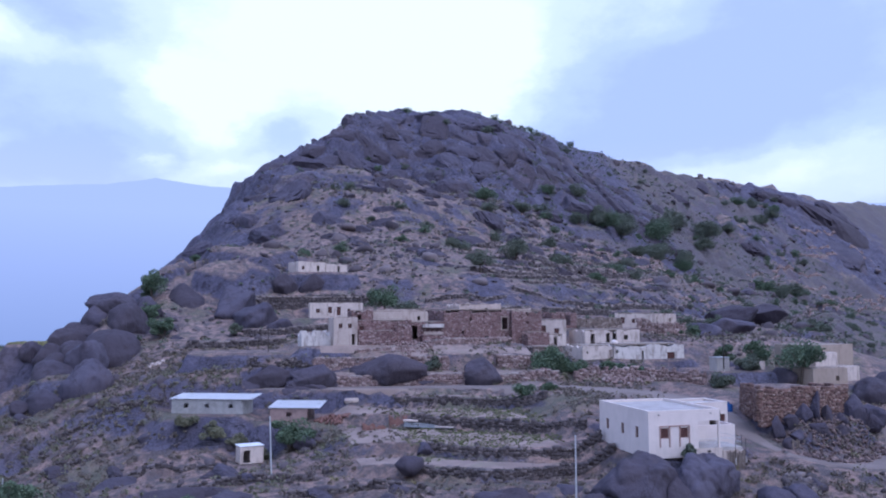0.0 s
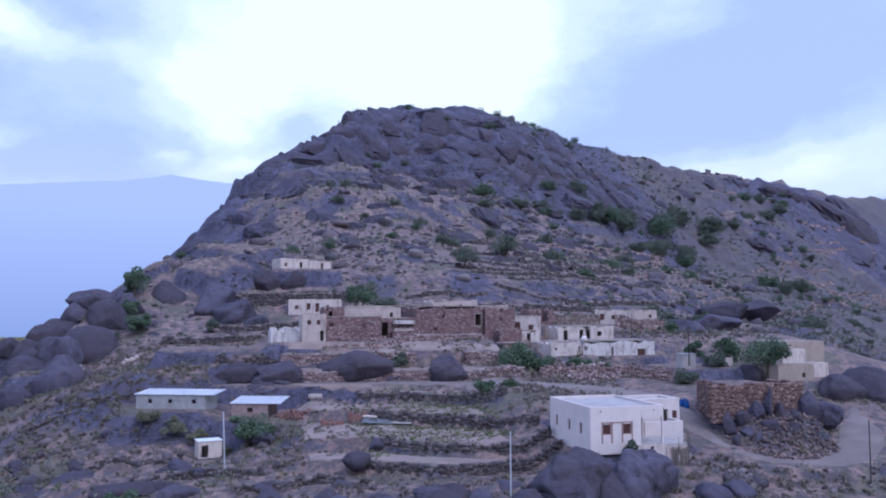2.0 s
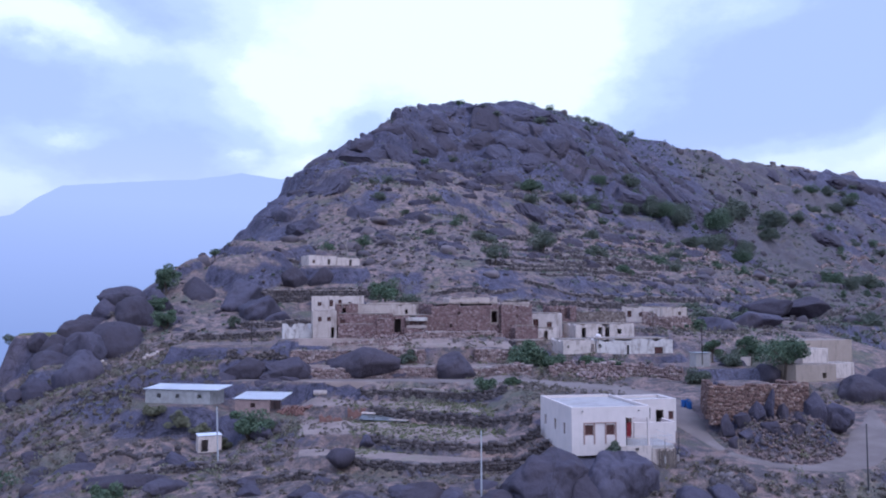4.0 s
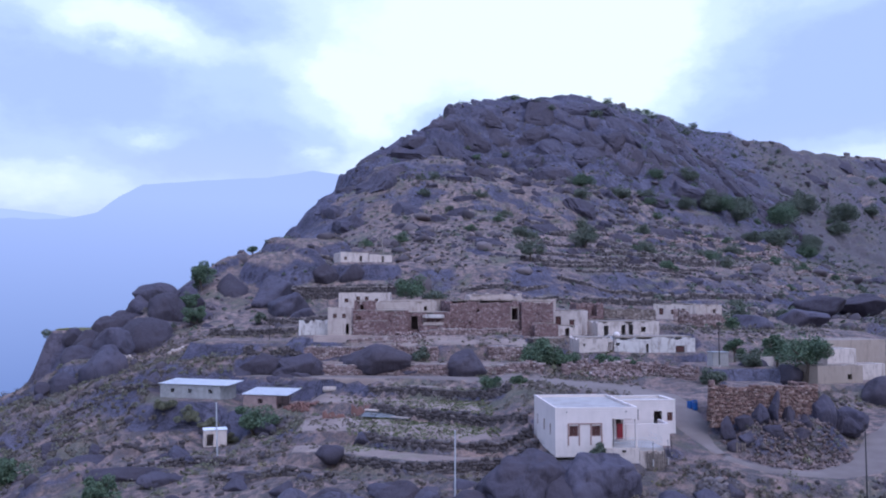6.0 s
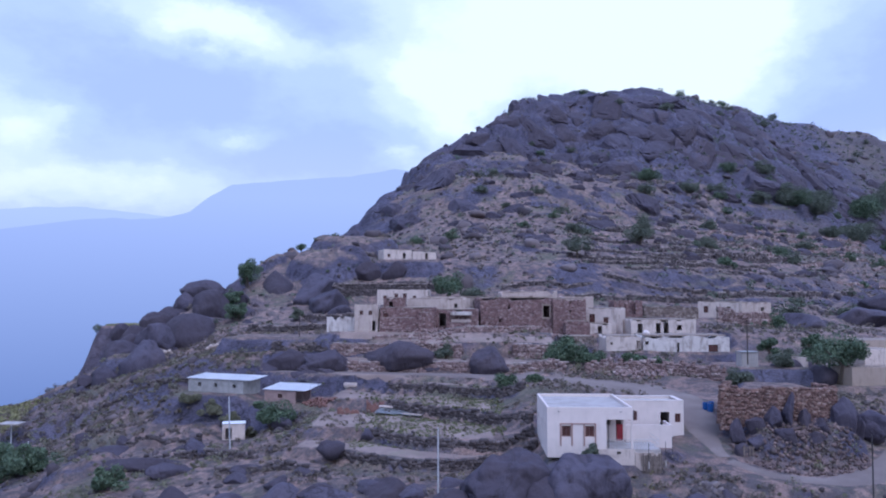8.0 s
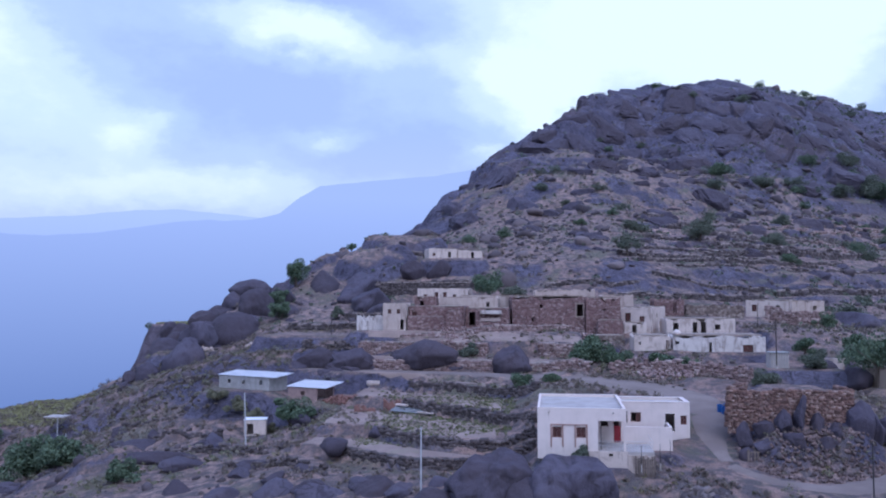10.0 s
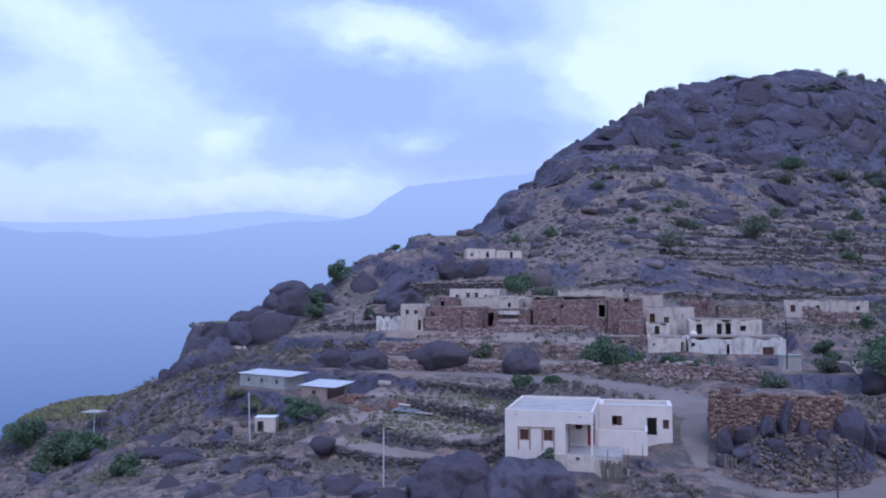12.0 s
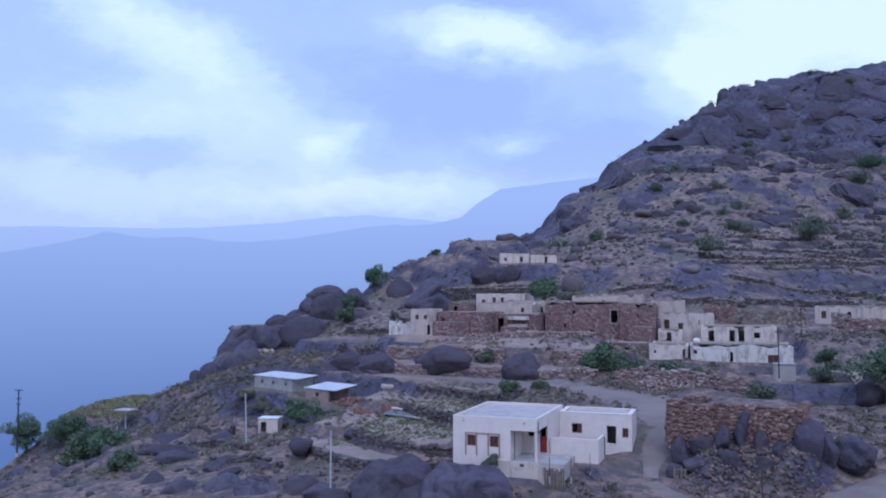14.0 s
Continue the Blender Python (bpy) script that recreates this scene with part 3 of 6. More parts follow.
def build_land():
    gx = spread([(-4800, -800, 400), (-800, -200, 30), (-200, -100, 4), (-100, 62, 0.9), (62, 180, 1.7), (180, 440, 2.6), (440, 900, 9), (900, 4800, 300)])
    gy = spread([(-900, -50, 50), (-50, 40, 5), (40, 130, 0.75), (130, 260, 1.2), (260, 450, 1.7), (450, 640, 3), (640, 1000, 9), (1000, 4800, 300)])
    X, Y = np.meshgrid(gx, gy)
    Z = land(X, Y)
    Z = np.where((Y > 1000) | (np.abs(X) > 900), np.minimum(Z, -420), Z)
    nx, ny = len(gx), len(gy)
    i = np.arange(nx * ny).reshape(ny, nx)
    faces = np.stack([i[:-1, :-1], i[:-1, 1:], i[1:, 1:], i[1:, :-1]], -1).reshape(-1, 4)
    me = bpy.data.meshes.new("ground")
    me.from_pydata(np.stack([X.ravel(), Y.ravel(), Z.ravel()], -1).tolist(), [], faces.tolist())
    me.materials.append(earth)
    me.polygons.foreach_set("use_smooth", [True] * len(me.polygons))
    me.attributes.new("bare_rock", "FLOAT", "POINT").data.foreach_set("value", bare(X, Y).ravel().astype(np.float32))
    me.attributes.new("soil_cover", "FLOAT", "POINT").data.foreach_set("value", soil_cover(X, Y).ravel().astype(np.float32))
    return tagged(new("ground", me), "rocky brown hillside with farm terraces and dry earth", "hillside", kind="structure")


build_land()


def z_at(x, y):
    return float(land(np.array([x]), np.array([y]))[0])


def build_road(line, label):
    pts = []
    for (x0, y0, z0), (x1, y1, z1) in zip(line, line[1:]):
        n = max(2, int(math.hypot(x1 - x0, y1 - y0) / 0.7))
        pts += [(x0 + (x1 - x0) * k / n, y0 + (y1 - y0) * k / n) for k in range(n)]
    p = np.array(pts)
    for _ in range(6):
        p[1:-1] = (p[:-2] + 2 * p[1:-1] + p[2:]) / 4
    d = np.gradient(p, axis=0)
    d /= np.linalg.norm(d, axis=1)[:, None]
    side = np.stack([d[:, 1], -d[:, 0]], -1)
    us = np.linspace(-1, 1, 9)
    half = 2.3 + 2.9 * sstep(-6, 4, p[:, 0]) * sstep(84, 92, p[:, 1]) + 1.1 * fractal(p[:, 0], p[:, 1], 5, 3, 5)
    half = half * (0.25 + 0.75 * sstep(0, 14, np.arange(len(p))[::-1] * 1.0)) * (0.3 + 0.7 * sstep(0, 14, np.arange(len(p)) * 1.0))
    V = p[:, None, :] + side[:, None, :] * us[None, :, None] * half[:, None, None]
    X, Y = V[..., 0], V[..., 1]
    Z = land(X, Y) + 0.07 - 0.12 * np.abs(us)[None, :] ** 6
    n, m = X.shape
    i = np.arange(n * m).reshape(n, m)
    f = np.stack([i[:-1, :-1], i[:-1, 1:], i[1:, 1:], i[1:, :-1]], -1).reshape(-1, 4)
    me = bpy.data.meshes.new("road")
    me.from_pydata(np.stack([X.ravel(), Y.ravel(), Z.ravel()], -1).tolist(), [], f.tolist())
    me.materials.append(track)
    me.polygons.foreach_set("use_smooth", [True] * len(me.polygons))
    return tagged(new("road", me), label, "track", kind="structure")


build_road(ROAD, "pale dusty track winding past the white house")
build_road(LOWER_ROAD, "dusty track round the foot of a stone platform")


def build_bed(k):
    """The tilled bed of one farm terrace, between two walls."""
    xs = np.arange(-25.5, -4.2, 0.6)
    a = curve(xs, TERRACES[k])
    b = curve(xs, TERRACES[k + 1]) if k < 3 else a + 3.2
    us = np.linspace(0, 1, 16)
    X = np.repeat(xs[:, None], 16, 1)
    Y = (a + 0.9)[:, None] + (b - a - 1.6)[:, None] * us[None, :] + 0.35 * fractal(X, X * 0 + 5 * us, 3, 2, 7)
    Z = land(X, Y) + 0.06 - 0.14 * np.abs(2 * us - 1)[None, :] ** 8
    n, m = X.shape
    i = np.arange(n * m).reshape(n, m)
    f = np.stack([i[:-1, :-1], i[1:, :-1], i[1:, 1:], i[:-1, 1:]], -1).reshape(-1, 4)
    me = bpy.data.meshes.new("terrace_bed")
    me.from_pydata(np.stack([X.ravel(), Y.ravel(), Z.ravel()], -1).tolist(), [], f.tolist())
    me.materials.append(soil)
    me.polygons.foreach_set("use_smooth", [True] * len(me.polygons))
    return tagged(new("terrace_bed", me), "flat bed of dusty tilled soil on a farm terrace", "terrace", kind="structure")


for k in range(4):
    build_bed(k)


def build_ledge(k, depth):
    """Bare trodden earth on a walled terrace below the village."""
    xs = np.arange(-26, 6, 0.6)
    us = np.linspace(0, 1, 10)
    X = np.repeat(xs[:, None], 10, 1)
    Y = (curve(xs, VILLAGE[k]) + 0.7)[:, None] + depth * us[None, :] + 0.3 * fractal(X, X * 0 + 5 * us, 3, 2, 8 + k)
    Z = land(X, Y) + 0.07 - 0.14 * np.abs(2 * us - 1)[None, :] ** 8
    n, m = X.shape
    i = np.arange(n * m).reshape(n, m)
    f = np.stack([i[:-1, :-1], i[1:, :-1], i[1:, 1:], i[:-1, 1:]], -1).reshape(-1, 4)
    me = bpy.data.meshes.new("terrace_bed")
    me.from_pydata(np.stack([X.ravel(), Y.ravel(), Z.ravel()], -1).tolist(), [], f.tolist())
    me.materials.append(soil)
    me.polygons.foreach_set("use_smooth", [True] * len(me.polygons))
    return tagged(new("terrace_bed", me), "trodden pale earth of a terrace below the village", "terrace", kind="structure")


build_ledge(0, 2.2)
build_ledge(1, 2.4)


# ---- far mountains, blue haze painted into their glow ----
# Air haze painted as glow: low tone to high tone with height over distance.
def make_painted_haze(name, low, high, z0, z1):
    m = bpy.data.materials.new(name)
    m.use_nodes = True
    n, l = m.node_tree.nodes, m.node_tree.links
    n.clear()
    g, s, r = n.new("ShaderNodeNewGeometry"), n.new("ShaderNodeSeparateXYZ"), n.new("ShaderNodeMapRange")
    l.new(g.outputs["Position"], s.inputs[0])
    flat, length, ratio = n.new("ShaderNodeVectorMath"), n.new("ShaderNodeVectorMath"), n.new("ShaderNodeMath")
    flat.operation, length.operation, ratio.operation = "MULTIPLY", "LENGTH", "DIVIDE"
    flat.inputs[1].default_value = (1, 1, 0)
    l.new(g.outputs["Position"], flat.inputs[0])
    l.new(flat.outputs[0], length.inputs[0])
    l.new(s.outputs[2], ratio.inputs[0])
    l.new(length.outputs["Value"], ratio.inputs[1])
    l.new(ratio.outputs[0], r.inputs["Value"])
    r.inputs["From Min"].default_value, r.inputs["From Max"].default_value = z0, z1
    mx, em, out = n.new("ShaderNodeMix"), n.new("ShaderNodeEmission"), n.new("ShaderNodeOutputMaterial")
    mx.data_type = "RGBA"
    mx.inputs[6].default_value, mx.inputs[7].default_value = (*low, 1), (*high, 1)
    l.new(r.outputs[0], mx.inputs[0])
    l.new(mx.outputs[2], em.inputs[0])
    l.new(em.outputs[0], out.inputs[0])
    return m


def far_range(label, line, far, near, seed, mat, foot):
    """A mountain range: a crest over azimuths in degrees, and its slope down towards us."""
    az = np.arange(line[0][0], line[-1][0], 0.25)
    top = np.interp(az, [p[0] for p in line], [p[1] for p in line])
    rows, n = 14, len(az)
    verts, faces = [], []
    for k in range(rows):
        u = k / (rows - 1)
        r = near + (far - near) * u
        for a, e in zip(az, top):
            c = far * math.tan(radians(e)) + 14
            wob = float(fractal(np.array([a * 1.0]), np.array([u * 6.0]), 2.2, 3, seed)[0])
            z = foot + (c - foot) * u ** 0.8 + wob * (10 if k == rows - 1 else 60 * u)
            verts.append((r * math.sin(radians(a)), r * math.cos(radians(a)), z))
    for k in range(rows - 1):
        for j in range(n - 1):
            a = k * n + j
            faces.append((a, a + 1, a + n + 1, a + n))
    me = bpy.data.meshes.new("backdrop")
    me.from_pydata(verts, [], faces)
    me.materials.append(mat)
    return tagged(new("backdrop", me), label, "mountains", kind="structure")


far_range("pale blue mountains with distant haze painted into their glow", [(-85, 3.0), (-60, 4.0), (-48, 4.4), (-38, 4.6), (-32, 5.0), (-28, 5.6), (-25, 5.7), (-21, 5.3), (-14, 5.1), (60, 5)], 4700, 3200, 5,
          make_painted_haze("far_painted_haze", (0.15, 0.20, 0.37), (0.42, 0.49, 0.70), -0.16, 0.095), -700)
far_range("blue mountain flank with haze painted into its glow", [(-85, 1.2), (-56, 1.8), (-49, 2.7), (-45.5, 3.4), (-42.5, 4.2), (-40, 3.9), (-37.3, 4.0), (-33.3, 3.7), (-30, 4.1), (-25, 4.9), (-20.6, 5.2), (-18.8, 5.6), (-17.4, 6.7), (-16, 7.5), (-13.8, 7.7), (-8, 8.3), (-5, 8.9), (-2.5, 8.5), (0, 8.4), (10, 8), (60, 6)], 3900, 1500, 9,
          make_painted_haze("near_painted_haze", (0.125, 0.18, 0.35), (0.375, 0.445, 0.665), -0.16, 0.12), -900)


# ---- buildings ----
def wall_mesh(length, height, thick, holes, ragged=0.0, seed=0):
    """A wall along x from 0 to length, its face at y = 0 and its back at y = thick, with holes (x0, x1, z0, z1) cut through."""
    us = sorted({0, length, *[h[0] for h in holes], *[h[1] for h in holes]} | ({length * k / 24 for k in range(1, 24)} if ragged else set()))
    zs = sorted({0, height, *[h[2] for h in holes], *[h[3] for h in holes]})
    solid = {}
    for i in range(len(us) - 1):
        for j in range(len(zs) - 1):
            cu, cz = (us[i] + us[i + 1]) / 2, (zs[j] + zs[j + 1]) / 2
            solid[i, j] = not any(a < cu < b and c < cz < d for a, b, c, d in holes)
    rnd = random.Random(seed)
    loss = [rnd.random() ** 2 * ragged * 1.7 for _ in us]
    for _ in range(2):
        loss = [(loss[max(k - 1, 0)] + 2 * loss[k] + loss[min(k + 1, len(loss) - 1)]) / 4 for k in range(len(loss))]
    top = [height - v for v in loss]
    verts, faces, index = [], [], {}

    def vert(i, j, back):
        k = (i, j, back)
        if k not in index:
            index[k] = len(verts)
            verts.append((us[i], thick if back else 0.0, top[i] if j == len(zs) - 1 else zs[j]))
        return index[k]

    for (i, j), on in solid.items():
        if not on:
            continue
        faces.append((vert(i, j, 0), vert(i + 1, j, 0), vert(i + 1, j + 1, 0), vert(i, j + 1, 0)))
        faces.append((vert(i, j, 1), vert(i, j + 1, 1), vert(i + 1, j + 1, 1), vert(i + 1, j, 1)))
        if not solid.get((i - 1, j)):
            faces.append((vert(i, j, 0), vert(i, j + 1, 0), vert(i, j + 1, 1), vert(i, j, 1)))
        if not solid.get((i + 1, j)):
            faces.append((vert(i + 1, j, 0), vert(i + 1, j, 1), vert(i + 1, j + 1, 1), vert(i + 1, j + 1, 0)))
        if not solid.get((i, j - 1)):
            faces.append((vert(i, j, 0), vert(i, j, 1), vert(i + 1, j, 1), vert(i + 1, j, 0)))
        if not solid.get((i, j + 1)):
            faces.append((vert(i, j + 1, 0), vert(i + 1, j + 1, 0), vert(i + 1, j + 1, 1), vert(i, j + 1, 1)))
    bm = bmesh.new()
    vs = [bm.verts.new(v) for v in verts]
    for f in faces:
        bm.faces.new([vs[k] for k in f])
    return bm


def fit_window(house, m, hole, kind, frame_mat, leaf_mat, thick):
    """A window or door in a hole, as parts of the house."""
    x0, x1, z0, z1 = hole
    if kind == "dark":
        return
    t = 0.06
    bm = bmesh.new()
    for a in ((x0, z0, x0 + t, z1), (x1 - t, z0, x1, z1), (x0 + t, z1 - t, x1 - t, z1)) + (((x0 + t, z0, x1 - t, z0 + t),) if kind != "door" else ()):
        add_box(bm, a[0], thick * 0.25, a[1], a[2], thick * 0.25 + 0.08, a[3])
    w = part("door" if kind == "door" else "window", bm, frame_mat, house)
    w.matrix_local = m
    n = 1 if kind == "door" else 2
    for k in range(n):
        if kind == "half" and k == 0:
            continue
        a = x0 + t + (x1 - x0 - 2 * t) * k / n
        b = x0 + t + (x1 - x0 - 2 * t) * (k + 1) / n
        bm = box(a + 0.01, thick * 0.25 + 0.02, z0 + (t if kind != "door" else 0.01), b - 0.01, thick * 0.25 + 0.06, z1 - t)
        for q in (0.18, 0.58):
            add_box(bm, a + 0.08, thick * 0.25 + 0.005, z0 + (z1 - z0) * q, b - 0.08, thick * 0.25 + 0.03, z0 + (z1 - z0) * (q + 0.28))
        part("leaf" if kind == "door" else "shutter", bm, leaf_mat, w)


def house(name, label, corner, turn, size, mats, front=(), left=(), right=(), roof=0.16, parapet=0.0, ragged=0.0, sunk=0.8, category="house", frame_mat=None, leaf_mat=None, roofed=True, eave=0.0, seed=1, rafters=False):
    """A flat-roofed house. corner: its front left foot; size: width, depth, height; openings (x0, x1, z0, z1, kind) in each wall."""
    w, d, h = size
    wall_mat, roof_mat = mats
    t = 0.38
    ob = empty(name, pose(*corner, 0, 0, turn), label, category)
    hh = h + sunk
    for k, (m, length, holes) in enumerate(((pose(0, 0, -sunk), w, front), (pose(0, d, -sunk, 0, 0, -90), d - t - 0.003, left), (pose(w, t + 0.003, -sunk, 0, 0, 90), d - t - 0.003, right), (pose(w - t - 0.003, d, -sunk, 0, 0, 180), w - 2 * t - 0.006, ()))):
        cut = [(a, b, c + sunk, e + sunk) for a, b, c, e, _ in holes]
        wl_ = part("wall", wall_mesh(length, hh, t, cut, ragged, seed + k), wall_mat, ob)
        wl_.matrix_local = m
        for a, b, c, e, kind in holes:
            fit_window(ob, m, (a, b, c + sunk, e + sunk), kind, frame_mat or dark_wood, leaf_mat or brown_wood, t)
    if roofed:
        z = h - roof - parapet - 0.02
        bm = box(t + 0.004, t + 0.004, z, w - t - 0.004, d - t - 0.004, z + roof)
        part("roof", bm, roof_mat, ob)
        if parapet == 0 and eave:
            bm = box(-eave, -eave, h + 0.003, w + eave, d + eave, h + 0.13, 0.02)
            part("roof_slab", bm, roof_mat, ob)
        elif parapet:
            bm = bmesh.new()
            for a in ((-0.03, -0.03, w + 0.03, t + 0.03), (-0.03, d - t - 0.03, w + 0.03, d + 0.03), (-0.03, t + 0.034, t + 0.03, d - t - 0.034), (w - t - 0.03, t + 0.034, w + 0.03, d - t - 0.034)):
                add_box(bm, a[0], a[1], h + 0.003, a[2], a[3], h + 0.07)
            part("coping", bm, wall_mat, ob)
    part("inner_floor", box(t + 0.004, t + 0.004, -sunk * 0.5, w - t - 0.004, d - t - 0.004, -sunk * 0.5 + 0.1), mud_roof, ob)
    return ob


# white house on the boulders
def white_house():
    ob = house("white_house", "white flat-roofed house with brown window surrounds and a porch", (0, 67, -0.05), 0, (5.35, 10.65, 3.25), (fresh_white, concrete),
               front=((1.3, 2.15, 1.05, 2.05, "window"), (3.42, 4.27, 1.05, 2.05, "window")), left=((1.6, 2.2, 0.9, 2.0, "window"), (5.0, 5.6, 0.9, 2.0, "window"), (8.0, 8.6, 0.9, 2.0, "window")),
               eave=0, frame_mat=brown_trim)
    # porch to the right of the front room
    part("porch_floor", box(5.36, 0.0, -1.0, 7.75, 4.3, 0.0), concrete, ob)
    part("porch_back_wall", wall_mesh(2.4, 2.6, 0.25, [(1.62, 2.3, 0.02, 2.35), (0.5, 1.1, 1.5, 2.1)]), fresh_white, ob).matrix_local = pose(5.36, 4.3, 0)
    part("porch_beam", box(5.36, 0.0, 2.62, 7.75, 0.3, 3.25), fresh_white, ob)
    part("porch_beam", box(7.5, 0.303, 2.62, 7.75, 4.297, 3.25), fresh_white, ob)
    part("porch_ceiling", box(5.36, 0.304, 3.0, 7.497, 4.296, 3.2), fresh_white, ob)
    part("rear_wall", box(7.5, 4.56, -0.6, 7.75, 10.64, 3.25), fresh_white, ob)
    part("rear_wall", box(5.36, 10.4, -0.6, 7.497, 10.64, 3.25), fresh_white, ob)
    # one roof over all, with a low parapet
    part("roof_slab", box(-0.004, -0.004, 3.253, 7.754, 10.654, 3.42), fresh_white, ob)
    part("roof_screed", box(0.22, 0.22, 3.424, 7.53, 10.43, 3.45), concrete, ob)
    bm = bmesh.new()
    for a in ((-0.004, -0.004, 7.754, 0.2), (-0.004, 10.45, 7.754, 10.654), (-0.004, 0.204, 0.2, 10.446), (7.55, 0.204, 7.754, 10.446)):
        add_box(bm, a[0], a[1], 3.424, a[2], a[3], 3.72)
    part("parapet", bm, fresh_white, ob)
    part("drainpipe", tube((7.86, 0.12, 2.5), (7.86, 0.12, 3.5), 0.04), dark_steel, ob)
    for x in (1.0, 6.6):
        part("spout", box(x, -0.22, 3.3, x + 0.1, -0.063, 3.36), dark_steel, ob)
    part("pillar", box(7.56, 0.0, 0.003, 7.76, 0.2, 2.617, 0.015), fresh_white, ob)
    d = part("door", box(7.02, 4.33, 0.03, 7.64, 4.40, 1.55, 0.01), red_paint, ob, "red painted steel door")
    part("handle", box(7.10, 4.29, 0.98, 7.14, 4.328, 1.12), dark_steel, d)
    # brown surrounds
    for x0 in (1.15, 3.27):
        for a, b in ((x0, x0 + 0.13), (x0 + 1.02, x0 + 1.15)):
            part("surround", box(a, -0.05, 0.25, b, -0.003, 2.18), brown_trim, ob)
    part("lintel", box(1.15, -0.06, 2.183, 4.42, -0.003, 2.28), brown_trim, ob)
    # rough plinth under the porch and the front
    part("plinth", box(3.6, -0.10, -2.4, 7.9, -0.004, -0.02), white, ob)
    part("vent", box(6.25, -0.16, -0.42, 6.6, -0.103, -0.22), dark_wood, ob)
    part("terrace_floor", box(7.754, 0.0, -1.4, 10.2, 4.2, -0.04), concrete, ob)
    part("terrace_plinth", wall_mesh(2.3, 1.7, 0.2, [], 0.25, 9), old_plaster, ob).matrix_local = pose(7.904, -0.2, -1.9)
    bm = bmesh.new()
    for z in (0.45, 0.85):
        add_tube(bm, (5.42, 0.06, z), (10.1, 0.06, z), 0.018, sides=6)
        add_tube(bm, (10.1, 0.06, z), (10.1, 4.1, z), 0.018, sides=6)
    for k in range(18):
        x = 5.6 + k * 0.264
        add_tube(bm, (x, 0.06, -0.03), (x, 0.06, 0.85), 0.012, sides=5)
    part("railing", bm, steel, ob)
    part("porch_post", tube((5.62, 0.5, 0.0), (5.62, 0.5, 2.62), 0.035), dark_steel, ob)
    return ob


white_house()
house("annex", "low white annex with brown shutters", (7.78, 75.95, -0.55), 1.5, (6.9, 4.2, 3.7), (fresh_white, concrete), front=((1.2, 2.2, 1.75, 2.7, "half"), (4.55, 5.45, 0.9, 2.6, "dark"), (6.0, 6.6, 1.55, 2.45, "window")), parapet=0.2, frame_mat=brown_trim)


def yard_wall():
    ob = empty("courtyard_wall", pose(7.95, 71.35, -0.6), "white courtyard wall beside the porch", "wall")
    part("wall", box(0, 0, -0.6, 4.4, 0.22, 2.05, 0.02), fresh_white, ob)
    part("return_wall", box(4.18, 0.224, -0.6, 4.4, 3.0, 2.05, 0.02), fresh_white, ob)
    part("gate_leaf", box(4.24, 3.004, -0.2, 4.30, 4.3, 1.7), dark_wood, ob)
    return ob


yard_wall()

W, D, S = "window", "door", "dark"
house("tower_house", "narrow two-storey plastered house with small openings", (-24.0, 114.6, 8.4), 2, (3.5, 5, 4.15), (old_plaster, mud_roof), front=((2.65, 3.15, 0.15, 1.65, S), (0.75, 1.3, 2.55, 3.2, W), (2.1, 2.65, 2.55, 3.2, W)), ragged=0.18)
house("ruined_house", "roofless ruin of flaking whitewashed walls", (-28.4, 116.2, 8.2), 3, (4.3, 4, 2.5), (flaked, mud_roof), front=((1.5, 2.0, 0.8, 1.6, S),), ragged=0.9, roofed=False, seed=4)
house("stone_house", "brown rubble stone house with a flat roof", (-20.4, 116.8, 8.2), 0, (8.4, 8, 3.9), (red_stone, mud_roof), front=((0.5, 1.2, 1.9, 3.0, W),), ragged=0.35, seed=7)
house("stone_house", "brown rubble stone house with a deep doorway", (-11.95, 119.5, 8.2), 0, (6.6, 8, 3.6), (red_stone, mud_roof), front=((0.5, 1.5, 0.9, 2.9, S), (2.4, 2.9, 0.3, 1.5, S)), ragged=0.4, seed=11)
house("plastered_house", "pale plastered upper house with small windows", (-14.4, 133, 9.8), 0, (10, 7, 4.0), (old_plaster, mud_roof), front=((6.2, 6.9, 1.9, 2.9, S), (8.6, 9.1, 1.8, 2.6, W)), ragged=0.3, seed=13)
house("stone_house", "large red-brown rubble stone house with one framed window", (-5.0, 123.8, 7.3), 6, (11.6, 9, 6.4), (red_stone, mud_roof), front=((4.4, 4.8, 4.4, 4.95, S), (10.2, 11.2, 3.1, 5.0, S), (3.0, 3.4, 2.4, 2.8, S), (7.2, 7.7, 0.4, 2.0, S)), ragged=0.6, seed=17)
house("stone_house", "tall red-brown rubble stone house with a broken top", (6.62, 124.0, 7.3), 3, (5.3, 8, 6.2), (red_stone, mud_roof), front=((2.6, 2.9, 3.9, 4.3, S),), ragged=0.8, seed=18)
house("stone_room", "stone lean-to at the foot of a stone house", (8.3, 121.2, 6.6), 3, (3.8, 2.7, 3.4), (red_stone, mud_roof), ragged=0.7, seed=19)
house("plastered_room", "pale plastered roof room with two dark openings", (-1.4, 127.6, 12.6), 6, (7.0, 4, 2.0), (pink_plaster, pale_mud), front=((1.6, 2.1, 0.6, 1.2, S), (4.6, 5.2, 0.6, 1.3, S)), ragged=0.35, sunk=0.3, seed=20)
house("stone_room", "low rubble stone room with a pale mud roof", (-20.3, 114.9, 8.3), 2, (5.6, 1.95, 2.3), (red_stone, pale_mud), ragged=0.25, roof=0.1, seed=61)
house("stone_room", "low rubble stone room built against a house", (-14.6, 115.4, 8.3), 0, (2.4, 1.6, 3.1), (red_stone, pale_mud), ragged=0.4, roof=0.1, seed=62)
